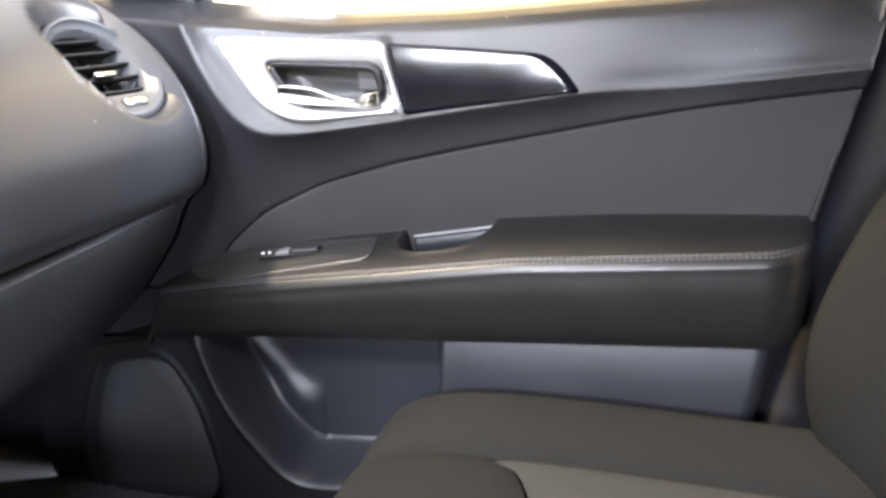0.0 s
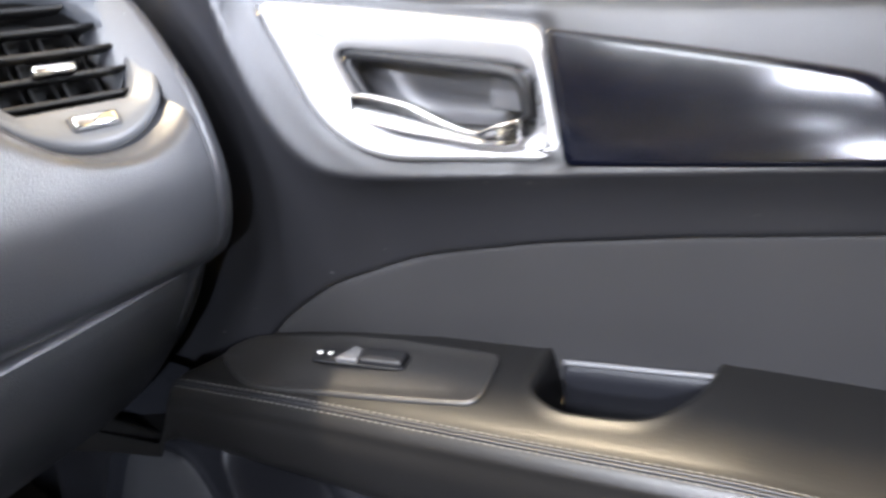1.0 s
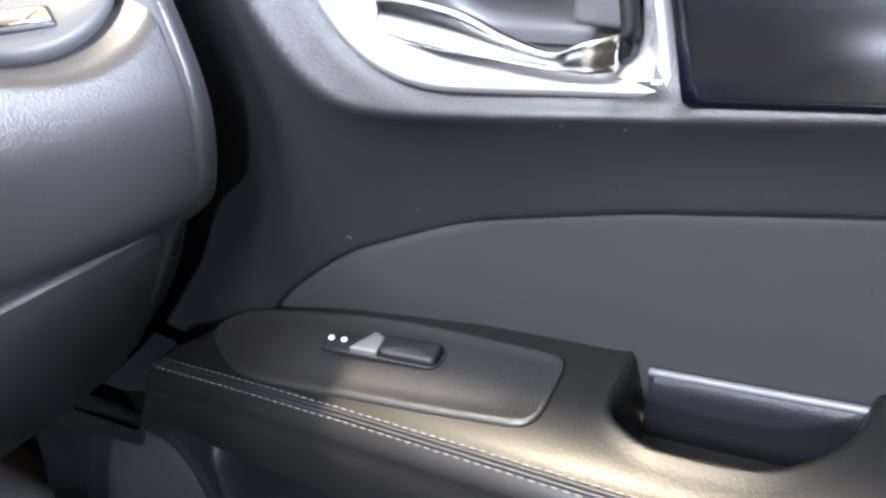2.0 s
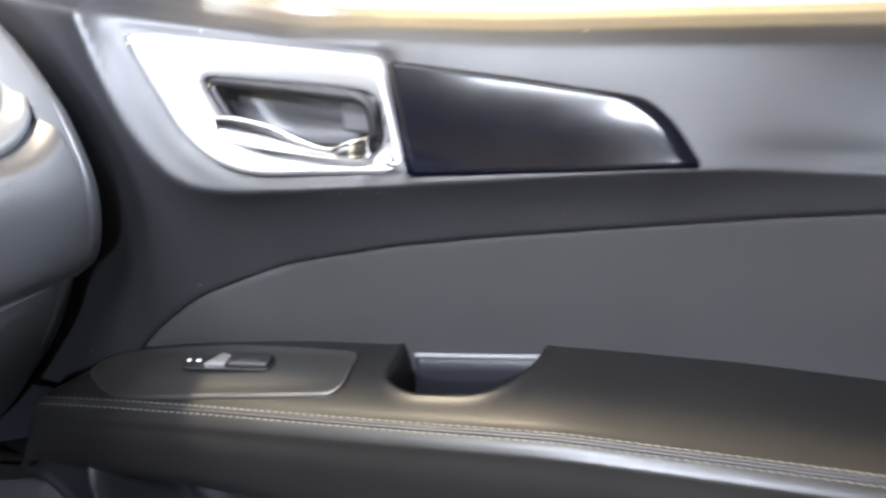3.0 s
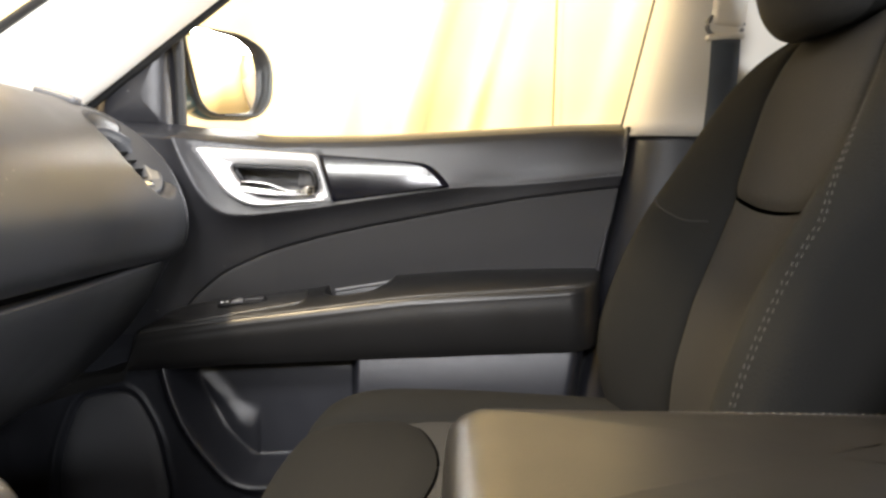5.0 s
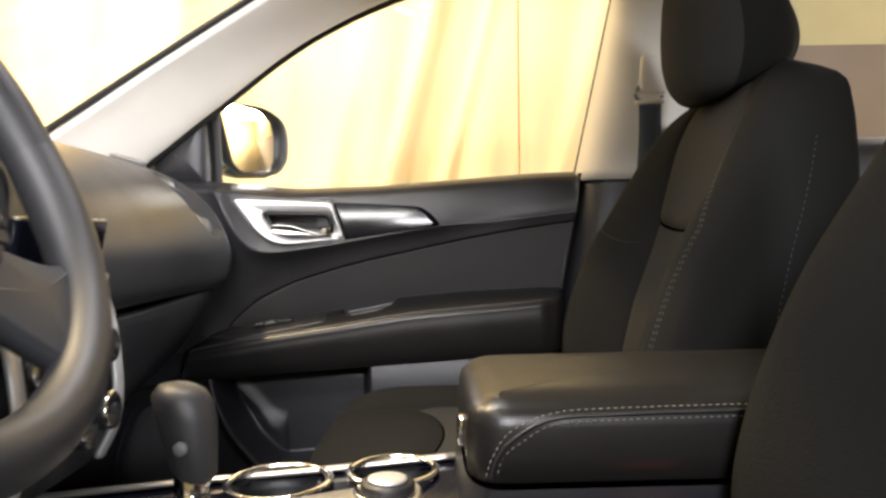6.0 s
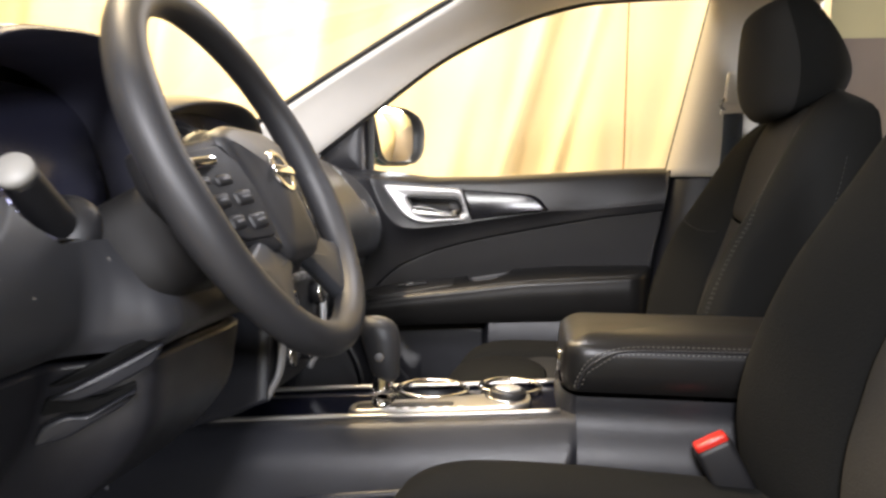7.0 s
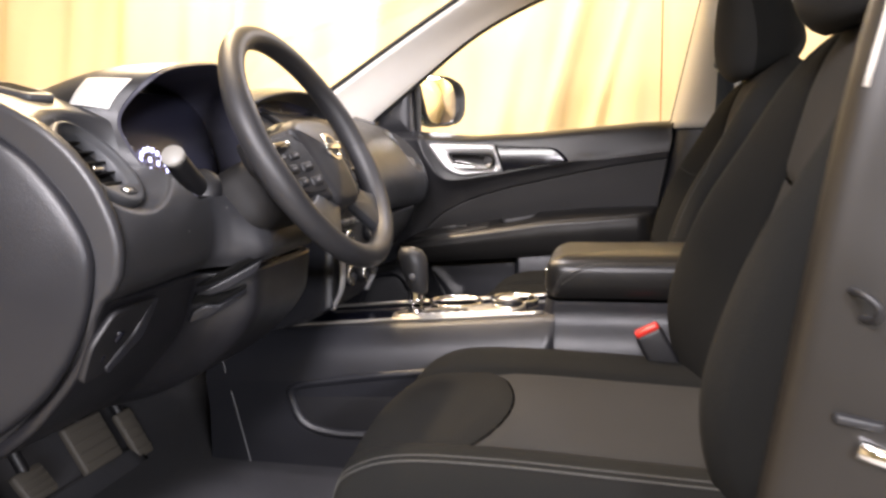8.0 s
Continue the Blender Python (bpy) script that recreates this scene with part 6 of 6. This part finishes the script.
pedal("brake_pedal", (-1.01, -0.350, 0.125), 0.090, 0.085, -30, "black rubber brake pedal on its steel arm")
pedal("accelerator_pedal", (-1.05, -0.190, 0.075), 0.045, 0.095, -30, "black accelerator pedal hanging in the footwell")
pedal("parking_brake_pedal", (-0.98, -0.510, 0.130), 0.055, 0.05, -40, "small ribbed parking brake pedal on a steel arm")
mat_g = surface([[(-1.05, y, 0.05), (-0.98, y, 0.016), (-0.8, y, 0.012), (-0.56, y, 0.012)] for y in (-0.66, -0.5, -0.35, -0.2)], 30, 16)
tagged(part("floor_mat", grid_mesh(mat_g), CARPET, None, "", 0.008), "black carpet mat in the driver's footwell", "floor mat")

# ---------------- driver's door opening ----------------
def striker():
    t = thing("door_striker", (0.03, -0.795, 0.47), "black steel door striker loop on the pillar", "door striker")
    part("loop", tube_mesh(spline([(-0.004, -0.782, 0.488), (0.004, -0.806, 0.489), (0.013, -0.812, 0.480), (0.012, -0.806, 0.470), (0.003, -0.782, 0.470)], 24), 0.0030, 8), BLACK, t, "black steel loop")
    part("plate", block_mesh(0.02, 0.004, 0.05, 0.001, pose(0.002, -0.786, 0.479)), PAINT, t, "dark mounting plate")


striker()
g = surface([[(0.0 + (z - 0.62) * (0.225 if z > 0.62 else 0.16) + a, -0.775 - b, z) for a, b in ((-0.004, 0.0), (0.006, 0.012), (0.04, 0.018), (0.14, 0.022))] for z in (-0.05, 0.2, 0.4, 0.62, 0.8, 1.04)], 16, 30)
part("outer_pillar_skin", grid_mesh(g), PAINT, PILLAR_L, "painted outer pillar", 0.004)

hg = thing("steel_check_strap", (0.05, -0.80, 0.37), "black steel check strap with bright pin on the pillar", "check strap")
part("bracket", block_mesh(0.034, 0.012, 0.008, 0.003, pose(0.008, -0.797, 0.393, 0, 10)), BLACK, hg, "black bracket")
part("pin", tube_mesh([(0.008, -0.800, 0.374), (0.055, -0.800, 0.358)], 0.008, 14), CHROME, hg, "bright hinge pin")

# lamp unit added in the roof round the cabin fill, unseen above the view
OC = thing("overhead_console", (-0.33, 0, 1.07), "pale grey overhead console added round the cabin fill light", "overhead console")
part("housing", block_mesh(0.20, 0.20, 0.035, 0.012, pose(-0.33, 0, 1.052)), ROOF, OC, "pale grey housing")
part("fill_lens", block_mesh(0.13, 0.08, 0.006, 0.002, pose(-0.36, 0, 1.033)), glow("lamp_lens", (0.9, 0.94, 1.0), 6.0), OC, "lit white lens")
